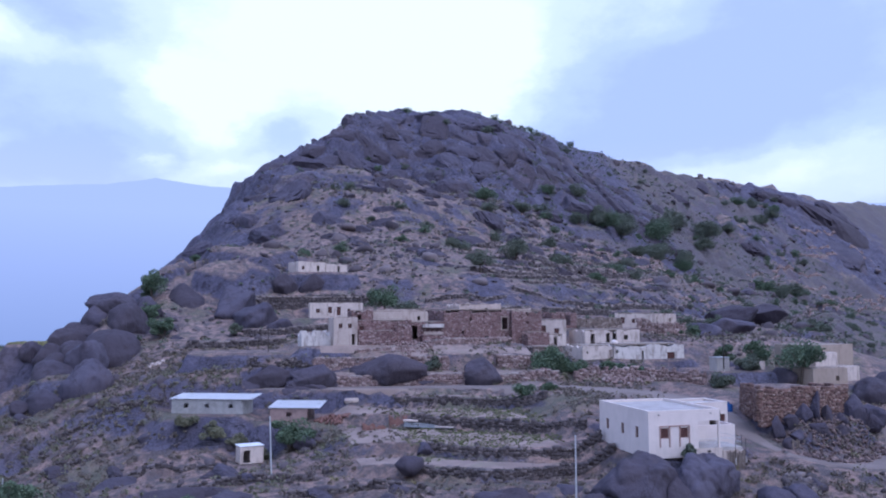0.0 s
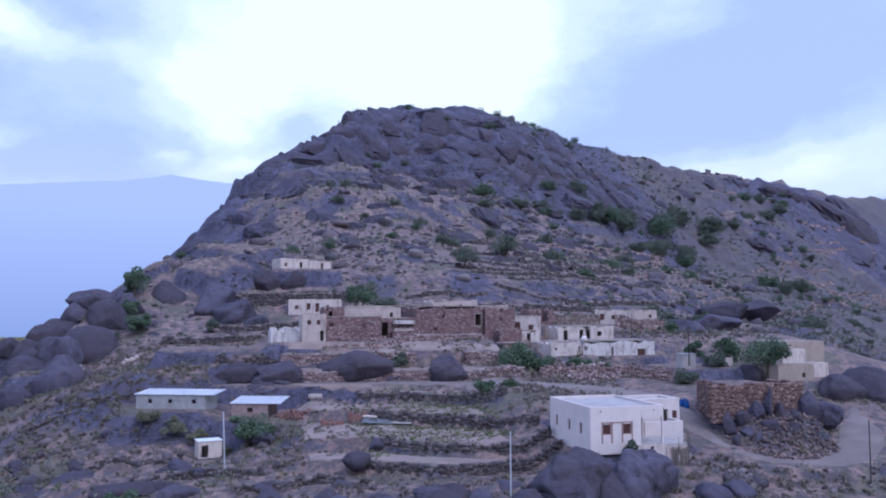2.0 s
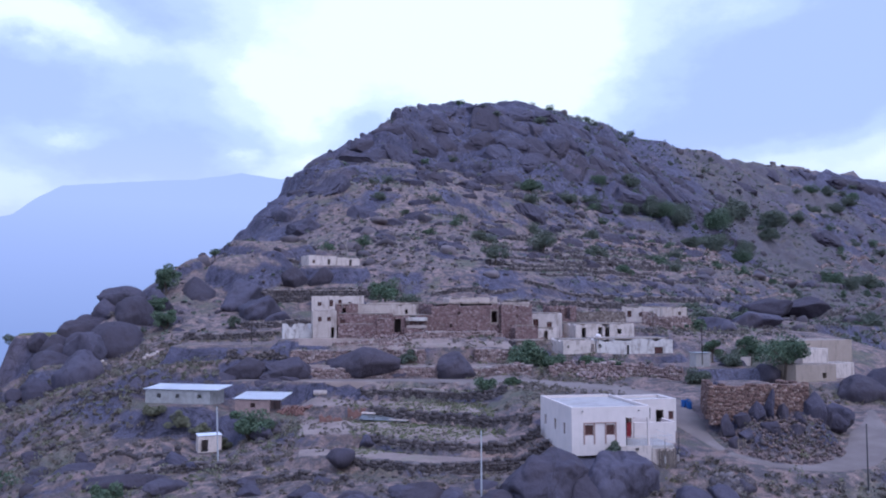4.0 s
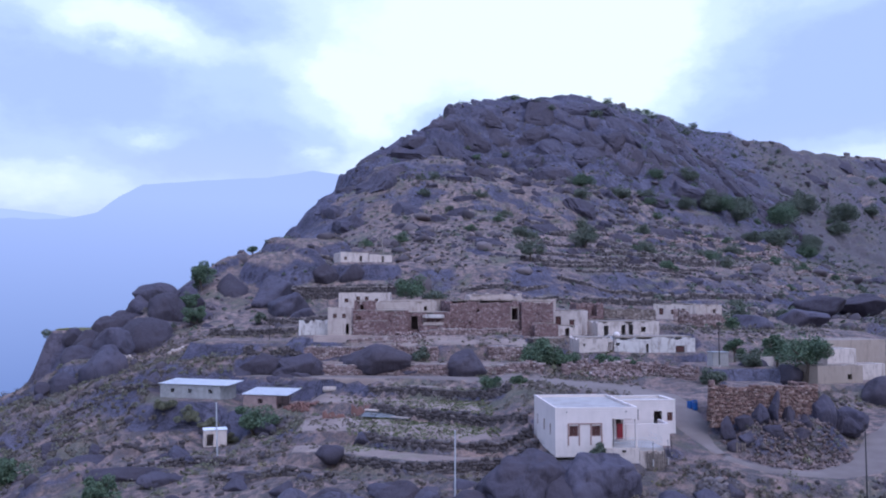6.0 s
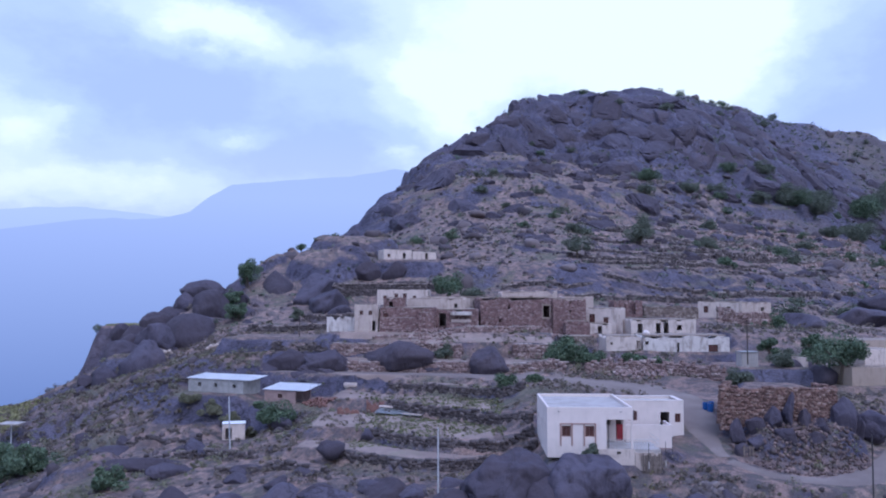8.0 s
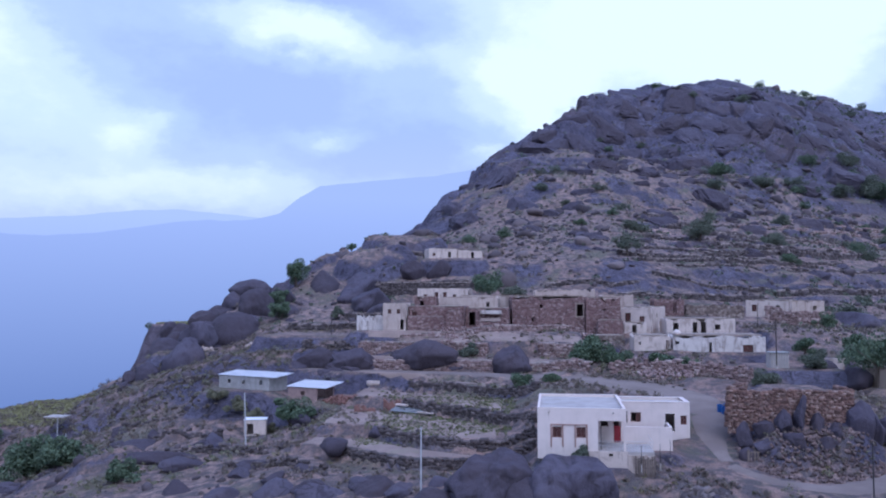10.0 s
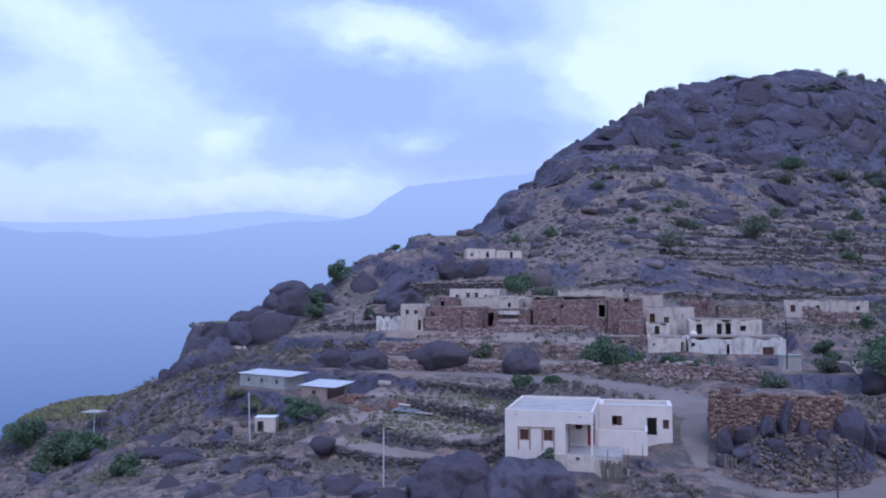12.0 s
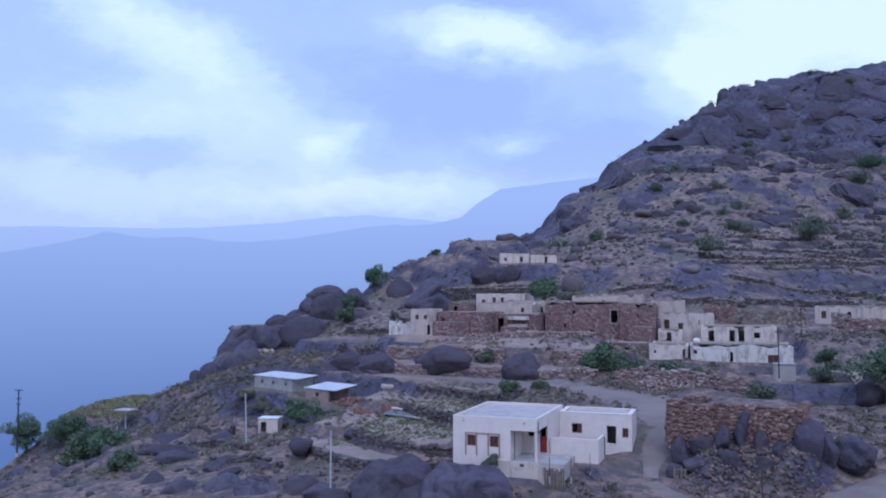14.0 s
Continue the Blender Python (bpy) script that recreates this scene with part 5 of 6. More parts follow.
def rubble_wall(label, line, height, thick=0.6, mat=None, stone=0.42, seed=0, base=None, ragged=0.25, batter=0.06, name="terrace_wall", category="wall", cap=False):
    """A dry stone wall along a line on the ground: courses of rough blocks, joined into one mesh, over a core."""
    rng = np.random.default_rng(seed)
    mat = mat or dry_stone
    unit = np.array([(x, y, z) for x in (-0.5, 0.5) for y in (-0.5, 0.5) for z in (-0.5, 0.5)], float)
    quad = np.array([(0, 1, 3, 2), (4, 6, 7, 5), (0, 4, 5, 1), (2, 3, 7, 6), (0, 2, 6, 4), (1, 5, 7, 3)])
    vs, fs, cv, cf = [], [], [], []
    for (x0, y0), (x1, y1) in zip(line, line[1:]):
        L = math.hypot(x1 - x0, y1 - y0)
        dx, dy = (x1 - x0) / L, (y1 - y0) / L
        ts = np.linspace(0, L, int(L / 0.6) + 2)
        foot = land(x0 + dx * ts + dy * 0.9, y0 + dy * ts - dx * 0.9)
        level = 0.0
        top = height + 0.25 if not callable(height) else 4.0
        while level < top:
            course = stone * rng.uniform(0.5, 0.85)
            u = -stone * rng.random()
            while u < L:
                w = stone * rng.choice((0.55, 0.8, 1.0, 1.35, 1.8)) * rng.uniform(0.85, 1.15)
                mid = min(max(u + w / 2, 0.1), L - 0.1)
                cx, cy = x0 + dx * mid, y0 + dy * mid
                z = (float(np.interp(mid, ts, foot)) if base is None else base) - 0.25
                h = (height if not callable(height) else height(cx, cy)) + 0.25 - ragged * lattice(np.int64(cx * 1.3), np.int64(cy * 1.3), seed + 3)
                e = course * rng.uniform(0.8, 1.35)
                if level < h:
                    out = rng.uniform(-0.04, 0.05) - batter * level
                    jit = rng.uniform(-0.2, 0.2, (8, 3)) * stone * np.array([1, 0.35, 0.6])
                    s = unit * np.array([w * 0.97, thick * rng.uniform(0.9, 1.1), e]) + jit
                    px_, py_ = s[:, 0], s[:, 1] - out
                    vs.append(np.stack([cx + px_ * dx - py_ * dy, cy + px_ * dy + py_ * dx, z + level + e / 2 + s[:, 2] + 0.9 * course * (value_noise(cx * 1.3, level * 0.8, seed) - 0.5)], -1))
                    fs.append(quad)
                u += w * 0.94
            level += course * 0.93
        u = 0.0
        while cap and u < L:
            w = stone * rng.uniform(1.2, 3.0)
            mid = min(u + w / 2, L - 0.05)
            cx, cy = x0 + dx * mid, y0 + dy * mid
            z = (float(np.interp(mid, ts, foot)) if base is None else base) + height + 0.05 + rng.uniform(-0.05, 0.05)
            s = unit * np.array([w, thick * rng.uniform(1.3, 2.2), stone * 0.45]) + rng.uniform(-0.1, 0.1, (8, 3)) * stone + np.array([0, 0.75 * thick, 0])
            cv.append(np.stack([cx + s[:, 0] * dx - s[:, 1] * dy, cy + s[:, 0] * dy + s[:, 1] * dx, z + s[:, 2]], -1))
            cf.append(quad)
            u += w * rng.uniform(0.85, 1.15)
    ob = tagged(joined(name, vs, fs, mat), label, category)
    if cap:
        joined("coping", cv, cf, piece_pale).parent = ob
    return ob


def make_stone_piece(name, a, b, c):
    s = Shade(name, 0.93)
    isl = s.geo.outputs["Random Per Island"]
    col = s.mix(isl, a, b)
    col = s.mix(s.span(s.math("FRACT", s.math("MULTIPLY", isl, 7.31)), 0.72, 0.95), col, c)
    col = s.mix(s.span(s.noise(4, 5, 0.65), 0.5, 0.75, 0, 0.6), col, tuple(0.5 * v for v in a))
    return s.done(col, s.bump(s.noise(7, 5), 0.5, 0.05))


piece_grey = make_stone_piece("grey_brown_field_stone", (0.058, 0.047, 0.049), (0.108, 0.088, 0.087), (0.18, 0.147, 0.142))
piece_red = make_stone_piece("red_brown_field_stone", (0.165, 0.112, 0.106), (0.270, 0.188, 0.173), (0.36, 0.285, 0.262))
piece_ochre = make_stone_piece("ochre_field_stone", (0.110, 0.068, 0.060), (0.225, 0.136, 0.112), (0.31, 0.225, 0.192))
piece_rock = make_stone_piece("loose_hill_stone", (0.060, 0.049, 0.056), (0.112, 0.091, 0.098), (0.165, 0.132, 0.134))

piece_pale = make_stone_piece("pale_terrace_stone", (0.20, 0.160, 0.148), (0.28, 0.23, 0.212), (0.34, 0.29, 0.265))
piece_apron = make_stone_piece("dark_apron_stone", (0.085, 0.062, 0.060), (0.150, 0.105, 0.098), (0.23, 0.165, 0.150))

templates = unit_rocks(10, 2, 500)
small = unit_rocks(8, 1, 700)
rng = np.random.default_rng(5)


def on_hill(n, x0, x1, y0, y1, seed, clump, bar=0.0, blur=0.35):
    g = np.random.default_rng(seed)
    x, y = g.uniform(x0, x1, n), g.uniform(y0, y1, n)
    x = x + np.maximum(y - 150, 0) * 0.18
    keep = fractal(x, y, 38, 3, 31 + clump) + blur * g.uniform(-1, 1, n) > bar
    d, _ = road_at(x, y)
    keep &= (d > 3.2) & (x > curve(y, EDGE) - 6)
    for a, b, c, e, _, s in BENCHES:
        keep &= ~((x > a - 1) & (x < b + 1) & (y > c - 1) & (y < e + 1))
    keep &= ~((x > -26) & (x < 0) & (y > 71) & (y < 105)) | (g.random(n) < 0.22)
    keep &= ~((x > -28) & (x < 6) & (y > 103) & (y < 116)) | (g.random(n) < 0.2)
    keep &= ~((x > 17.5) & (x < 31) & (y > 73.5) & (y < 99))
    return x[keep], y[keep]


x, y = on_hill(1300, -60, 120, 150, 345, 1, 0)
scatter_rocks("hill_rocks", "blocky granite rocks strewn over the slope", x, y, 0.4 + 2.4 * rng.random(len(x)) ** 5 + 0.4 * rng.random(len(x)), templates, 2, piece_rock)
x, y = on_hill(3800, -60, 120, 128, 320, 3, 7)
scatter_rocks("hill_stones", "small loose stones strewn over the slope", x, y, 0.2 + 0.6 * rng.random(len(x)) ** 2, small, 4, piece_rock)
x, y = on_hill(420, -30, 200, 300, 470, 5, 3)
scatter_rocks("crag_rocks", "big granite blocks below the summit", x, y, 0.8 + 2.2 * rng.random(len(x)) ** 3, templates, 6, piece_rock, 0.35)
x, y = on_hill(1800, 60, 420, 170, 600, 7, 11)
scatter_rocks("hollow_rocks", "granite rocks strewn over the terraced hollow", x, y, 0.6 + 3.2 * rng.random(len(x)) ** 4, templates, 8, piece_rock)
x, y = on_hill(4200, -90, 60, 58, 128, 9, 17)
scatter_rocks("field_stones", "loose stones lying on the terraces", x, y, 0.10 + 0.42 * rng.random(len(x)) ** 3, small, 10, piece_grey, 0.2)
x, y = on_hill(900, -95, -24, 60, 140, 11, 5)
scatter_rocks("slope_rocks", "dark rocks on the lower slope", x, y, 0.15 + 0.9 * rng.random(len(x)) ** 4, small, 12, piece_rock)

low = "low dry stone wall holding a farm terrace"
for k, p in enumerate(TERRACES):
    rubble_wall(low, [q for q in p if -26 <= q[0] <= -1] + [(-0.5, p[-1][1] + 0.5)], 1.25 + 0.1 * (k > 1), seed=30 + k, mat=piece_grey)
rubble_wall("high red-brown terrace wall behind the upper house", [(-33, 153.2), (-30, 155.2), (-24, 156.2), (-11, 156.6)], 4.4, seed=50, mat=piece_grey, stone=0.5, ragged=0.1, base=11.8, cap=True)
rubble_wall("rubble wall of a sunken yard", [(-4.6, 119.4), (1.5, 120.2), (6, 121.2)], 1.2, seed=53, mat=piece_red, stone=0.34, ragged=0.7)
rubble_wall("dry stone terrace wall above the road", [(-27, 109.7), (-20, 108.5), (-14, 107.7), (-8, 107.0), (0, 105.6), (6, 104.0)], 1.4, seed=41, mat=piece_red, cap=True)
rubble_wall("stone terrace wall below the village", [(-27, 112.4), (-13.5, 111.0), (-8, 110.7)], 2.0, seed=42, mat=piece_red, cap=True)
rubble_wall("stone terrace wall below the village", [(-0.6, 110.4), (3, 110.5), (6.4, 110.8)], 2.0, seed=43, mat=piece_red, cap=True)
rubble_wall("low stone wall at the village edge", [(-21, 113.6), (-12, 113.9), (-5, 115.5), (4, 117.4)], 0.8, seed=44, mat=piece_red, cap=True)
rubble_wall("crumbling rubble wall below the white houses", [(9, 104.2), (15, 103.4), (20, 101.6), (25.5, 97.4)], 1.9, seed=45, mat=piece_red, ragged=0.8)
rubble_wall("red-brown stone retaining wall below a house", [(37.4, 139.4), (42, 137.4), (47.5, 138.8)], 2.4, seed=46, mat=piece_red)
rubble_wall("ochre stone retaining wall of a raised platform", [(18.1, 75.3), (23, 74.6), (29.4, 74.9)], 4.0, stone=0.30, seed=47, mat=piece_ochre, base=0.6, ragged=0.12, name="retaining_wall")
rubble_wall("ochre stone side wall of a raised platform", [(21.2, 83), (18.1, 75.35)], 3.2, stone=0.36, seed=48, mat=piece_ochre, base=1.35, ragged=0.12, name="retaining_wall")
rubble_wall("ochre stone side wall of a raised platform", [(29.45, 75.0), (30.4, 82)], 3.4, stone=0.36, seed=49, mat=piece_ochre, base=1.1, ragged=0.2, name="retaining_wall")
for k, (line, h) in enumerate((([(-29, 160.2), (-20, 159.4), (-12, 159.8)], 1.0), ([(-44, 178), (-34, 175.5), (-27, 174.5)], 0.8), ([(0, 157), (9, 158), (18, 161)], 1.0), ([(14, 152), (24, 155), (38, 160), (52, 168)], 1.2), ([(22, 166), (40, 175), (60, 188)], 1.2), ([(50, 180), (75, 200), (100, 222)], 1.3),
                               ([(70, 178), (100, 205), (130, 236), (160, 262)], 1.5), ([(95, 190), (130, 226), (175, 275)], 1.6), ([(60, 214), (85, 236), (105, 258)], 1.5), ([(150, 240), (200, 300), (260, 368)], 2.0), ([(40, 200), (58, 214)], 1.2), ([(-36, 138.5), (-30, 137.5), (-22, 139)], 1.0), ([(-45, 134), (-38, 131.5), (-31, 131)], 1.1))):
    rubble_wall("long dry stone terrace wall on the hillside", line, h, stone=0.55 if line[0][0] < 50 else 0.9, seed=60 + k, mat=piece_grey, cap=True)



def contour(x, y, length):
    """A line that keeps its height along the hillside."""
    pts, done = [(x, y)], 0.0
    while done < length:
        e = 1.5
        q = hill(np.array([x + e, x - e, x, x]), np.array([y, y, y + e, y - e]))
        gx, gy = q[0] - q[1], q[2] - q[3]
        n = math.hypot(gx, gy) + 1e-6
        x, y = x + gy / n * 3, y - gx / n * 3
        if not (math.isfinite(x) and -40 < x < 480 and 132 < y < 620):
            break
        pts.append((x, y))
        done += 3
    return pts


for k, (line, h) in enumerate((([(-60, 107), (-54, 108.5), (-47, 108.4)], 1.1), ([(-58, 101), (-51, 100.6), (-46, 99.4)], 0.9), ([(-52, 93), (-45, 92), (-39, 89.6)], 1.0), ([(-45, 85), (-38, 83.4), (-30, 80.6)], 0.9), ([(-36, 113.6), (-31, 112.8), (-27, 112.6)], 1.6), ([(-33, 77), (-27, 74.6), (-21, 72)], 0.8))):
    rubble_wall("tumbledown dry stone wall on the lower slope", line, h, stone=0.4, seed=80 + k, mat=piece_grey, ragged=0.7)
gc = random.Random(31)
for k in range(44):
    if k < 5:
        x, y, n = gc.uniform(15, 55), gc.uniform(172, 215), gc.uniform(14, 30)
    else:
        x, y, n = gc.uniform(15, 150), 0, gc.uniform(30, 90)
        y = 150 + 0.85 * x + gc.uniform(-8, 75)
    if k > 29:
        x, n = gc.uniform(170, 400), gc.uniform(50, 150)
        y = 170 + 0.85 * x + gc.uniform(-30, 110)
    rubble_wall("long pale dry stone terrace wall on the hillside", contour(x, y, n), gc.uniform(0.6, 1.2), thick=0.8, stone=0.6 if y < 200 else 0.95 if k < 30 else 1.5, seed=100 + k, mat=piece_grey if k < 5 or x < 60 else piece_red, ragged=0.4, cap=k < 30)


# ---- trees and shrubs ----
def leaf_cloud(centres, radii, per, size, g, flat=0.75):
    """Small leaf blades heaped in uneven clumps; returns vertices and faces."""
    vs, fs = [], []
    base = 0
    for c, r in zip(centres, radii):
        n = int(per * (0.6 + 0.8 * g.random()))
        d = g.normal(size=(n, 3))
        d /= np.linalg.norm(d, axis=1)[:, None]
        p = c + d * (r * (0.35 + 0.65 * g.random((n, 1)) ** 0.5)) * np.array([1, 1, flat])
        a = g.normal(size=(n, 3))
        a /= np.linalg.norm(a, axis=1)[:, None]
        b = np.cross(a, g.normal(size=(n, 3)))
        b /= np.linalg.norm(b, axis=1)[:, None] + 1e-9
        s = size * (0.6 + 0.8 * g.random((n, 1)))
        quad = np.stack([p - a * s, p - b * s * 0.55, p + a * s, p + b * s * 0.55], 1).reshape(-1, 3)
        vs.append(quad)
        fs.append(np.arange(n * 4).reshape(n, 4) + base)
        base += n * 4
    return np.concatenate(vs), np.concatenate(fs)


def tree(x, y, r, height, seed, label="round green tree with a thin trunk", mat=None, trunk=True, z=None, name="tree", flat=0.7, per=90, size=None, clumps=None, category="tree"):
    """height: from the ground to the middle of the crown; r: the crown's radius."""
    g = np.random.default_rng(seed)
    z = z_at(x, y) if z is None else z
    ob = empty(name, pose(x, y, z), label, category, "trees" if name == "tree" else "shrubs")
    k = clumps or int(9 + 3 * r)
    c = g.normal(size=(k, 3))
    c /= np.linalg.norm(c, axis=1)[:, None]
    c = c * (0.2 + 0.72 * g.random((k, 1))) * r * np.array([1, 1, flat]) + np.array([0, 0, height])
    if not trunk:
        c[:, 2] = np.maximum(c[:, 2], r * 0.25)
    rad = r * (0.24 + 0.24 * g.random(k))
    v, f = leaf_cloud(c, rad, per * 2, size or (0.075 + 0.026 * r), g)
    crown = joined("crown", [v], [f], mat or leaf)
    crown.parent = ob
    bm = bmesh.new()
    if trunk:
        top = Vector((g.uniform(-0.2, 0.2) * r, g.uniform(-0.2, 0.2) * r, height * 0.6))
        add_tube(bm, (0, 0, -0.5), top, 0.07 * r + 0.04, 0.05 * r + 0.03, 7)
    else:
        top = Vector((0, 0, 0.1))
    for q in range(min(6, k)):
        add_tube(bm, top, Vector(c[q]), 0.035 * r + 0.02, 0.012 * r + 0.01, 5)
    part("trunk" if trunk else "stems", bm, bark, ob)
    return ob


GREEN, SHRUB = "round green tree with a thin trunk", "dusty green shrub on the rocky slope"
tree(-10.2, 146.5, 3.3, 4.0, 1, "dense dark green tree behind the village houses", per=140)
tree(-5.8, 147.5, 2.9, 1.6, 2, "low green shrub behind the village houses", mat=dull_leaf, trunk=False)
tree(17.6, 176, 3.3, 2.8, 3, "grey-green tree standing on the slope", mat=dull_leaf)
tree(39, 212, 4.6, 3.2, 4, "grey-green tree standing on the slope", mat=dull_leaf)
tree(58.4, 200.4, 2.6, 2.0, 5, "green tree above a terrace wall", per=110)
tree(66, 325, 5.0, 2.0, 6, "dark green bush in a rock cleft", trunk=False, per=160)
tree(84, 327, 5.0, 2.5, 7, "green bush among granite slabs", trunk=False, mat=dull_leaf, per=140)
tree(-52.5, 162.4, 3.3, 4.0, 8, "green tree on the edge of the slope", per=120)
tree(-53.5, 164.5, 2.2, 2.0, 9, "green tree on the edge of the slope", per=100)
tree(-45.3, 181.8, 1.5, 2.4, 10, "small flat-topped acacia on the skyline", flat=0.35, per=60)
tree(-49, 142, 2.6, 2.2, 11, "green bush between great boulders", trunk=False, per=150)
tree(-52.5, 149, 2.4, 1.6, 12, "green bush between great boulders", trunk=False, per=120)
tree(-73.4, 141, 2.2, 1.6, 13, "leaning dark tree on the edge of the slope", mat=dull_leaf, flat=0.5)
tree(34.0, 105.4, 1.6, 2.3, 14, "small dark green tree in a yard", per=150)
tree(38.8, 94.6, 3.6, 4.0, 15, "spreading green acacia beside the farmhouse", per=100, clumps=22, flat=0.5)
tree(41, 107.5, 2.6, 3.6, 16, "spreading green tree behind the farmhouse", per=130)
tree(33.0, 98.2, 2.0, 0.9, 17, "pale green bush on the platform", mat=dull_leaf, trunk=False, per=140)
tree(26.2, 94.8, 1.9, 0.7, 18, "pale green bush on the platform", mat=dull_leaf, trunk=False, per=120)
tree(6.2, 107.4, 3.2, 1.5, 19, "dense dark green bush beside the road", trunk=False, per=190)
tree(9.6, 107.4, 2.0, 0.9, 20, "dense dark green bush beside the road", trunk=False, per=160)
tree(15.6, 106.6, 1.9, 0.9, 21, "low green bush below white houses", trunk=False, per=130)
tree(19.5, 105.8, 1.4, 0.6, 22, "low green bush below white houses", trunk=False, per=100)
tree(-31.6, 94.2, 2.6, 2.0, 23, "broad green bush beside a white hut", trunk=False, per=170)
for x, y, r in ((-43.6, 99.4, 1.5), (-40.4, 98.6, 1.7), (-37.6, 97.6, 1.2), (-34.6, 96.2, 1.1)):
    tree(x, y, r, r * 0.5, 50 + int(-x), "dusty brown-green bush below a shed", trunk=False, mat=weed_leaf, per=130)
tree(-10.5, 110.6, 1.5, 0.9, 24, "low green bush on a terrace", trunk=False, mat=dull_leaf, per=110)
tree(-66, 93.5, 4.4, 2.4, 25, "broad green bush on the lower slope", trunk=False, per=220, clumps=24)
tree(-60.5, 91, 3.2, 1.8, 26, "broad green bush on the lower slope", trunk=False, per=190)
tree(-84, 106, 3.6, 3.0, 27, "dark green tree on the lower slope", per=150)
tree(-93, 107, 3.8, 3.6, 28, "dark green tree on the lower slope", per=150)
tree(-43, 74, 1.9, 1.1, 29, "low green bush among rocks", trunk=False, per=150)
tree(3.9, 66.0, 0.9, 0.5, 30, "small grey-green bush against the house plinth", trunk=False, mat=dull_leaf, z=-0.7, per=110)
tree(48.5, 148.5, 1.8, 1.0, 31, "low shrub beside a ruined house", trunk=False, mat=dull_leaf)
tree(55, 150, 3.0, 2.4, 32, "dusty green tree at the edge of the village", mat=dull_leaf)
tree(45, 133, 2.0, 1.2, 33, "low green shrub below a terrace wall", trunk=False)
tree(-37.5, 139, 1.6, 1.2, 34, "low dusty shrub on a bench of earth", trunk=False, mat=dull_leaf)
tree(-2.5, 94.5, 1.7, 0.7, 35, "low green bush behind the white house", trunk=False)
tree(1.5, 95.2, 1.2, 0.5, 36, "low green bush behind the white house", trunk=False)
for k, (x, y, r) in enumerate(((140, 362, 6), (152, 367, 6.5), (163, 356, 6.5), (136, 362, 7), (155, 376, 7), (182, 390, 8), (214, 427, 8), (244, 440, 9), (198, 410, 7), (350, 543, 6), (385, 563, 5), (372, 556, 4), (340, 520, 6), (365, 540, 6), (395, 575, 4), (330, 530, 5), (310, 500, 5), (280, 470, 5), (130, 372, 5), (172, 368, 6), (181, 362, 5), (188, 372, 6), (196, 384, 5), (120, 352, 4.5), (148, 345, 4.5), (112, 368, 4), (100, 345, 4), (60, 300, 3.5), (78, 283, 3.5), (52, 268, 3), (95, 262, 3.5), (118, 300, 4), (22, 215, 2.2), (64, 236, 2.6),
                               (90, 240, 3), (240, 380, 6), (262, 398, 7), (230, 420, 6), (290, 420, 7), (105, 215, 2.6), (128, 240, 3), (75, 172, 2.4), (68, 182, 2), (92, 400, 4), (-2, 262, 2.4), (-12, 330, 2.6), (22, 300, 2.4), (-26, 215, 1.8), (110, 180, 3), (140, 215, 3.2))):
    tree(x, y, r * 1.15, r * 0.5, 100 + k, SHRUB, trunk=False, mat=dull_leaf if k % 5 else leaf, per=130 if r > 4 else 80, name="shrub", category="shrub")


def bare_tree():
    ob = empty("bare_tree", pose(-15.8, 186.6, z_at(-15.8, 186.6)), "bare pale tree without leaves on the slope", "tree")
    g = random.Random(4)
    bm = bmesh.new()

    def limb(a, d, length, r, depth):
        b = a + d * length
        add_tube(bm, a, b, r, r * 0.65, 6)
        if depth:
            for _ in range(3):
                e = (d + Vector((g.uniform(-0.8, 0.8), g.uniform(-0.8, 0.8), g.uniform(-0.1, 0.5)))).normalized()
                limb(b, e, length * 0.7, r * 0.6, depth - 1)

    limb(Vector((0, 0, -0.4)), Vector((0.05, 0, 1)), 1.7, 0.16, 4)
    part("trunk", bm, pale_bark, ob)
    return ob


bare_tree()


def tufts(name, label, x, y, r, seed, mat, per=10, size=0.22):
    g = np.random.default_rng(seed)
    z = land(x, y)
    c = np.stack([x, y, z + r * 0.35], -1)
    v, f = leaf_cloud(c, r, per, size, g, 0.6)
    return tagged(joined(name, [v], [f], mat), label, "shrubs", kind="stuff")


x, y = on_hill(7000, -60, 330, 135, 560, 21, 23)
tufts("hill_scrub", "small dusty shrubs dotted over the hillside", x, y, 0.35 + 0.9 * rng.random(len(x)) ** 2, 22, dull_leaf, 26, 0.24)
x, y = on_hill(6500, -92, 60, 58, 132, 23, 29, 0.14, 0.15)
tufts("low_scrub", "small green weeds on the lower slope", x, y, 0.15 + 1.0 * rng.random(len(x)) ** 3, 24, weed_leaf, 34, 0.13)
x, y = on_hill(5000, -95, 60, 58, 132, 25, 37)
tufts("dry_grass", "tufts of dry yellow grass", x, y, 0.2 + 0.3 * rng.random(len(x)), 26, grass_leaf, 16, 0.10)
g2 = np.random.default_rng(77)
x, y = g2.uniform(-20, -3, 1300), g2.uniform(79, 97, 1300)
tufts("terrace_grass", "short green grass on a farm terrace", x, y, 0.10 + 0.2 * g2.random(1300), 27, make_leaf("green_grass", (0.11, 0.12, 0.055), (0.17, 0.175, 0.085)), 18, 0.08)
x, y = g2.uniform(-89, -74, 2600), g2.uniform(111, 129, 2600)
x, y = np.concatenate([x, g2.uniform(-74, -65, 500)]), np.concatenate([y, g2.uniform(138, 147, 500)])
tufts("field_grass", "pale green grass on a terraced field", x, y, 0.16 + 0.16 * g2.random(len(x)), 28, make_leaf("field_grass_blades", (0.22, 0.215, 0.105), (0.32, 0.30, 0.155)), 18, 0.13)

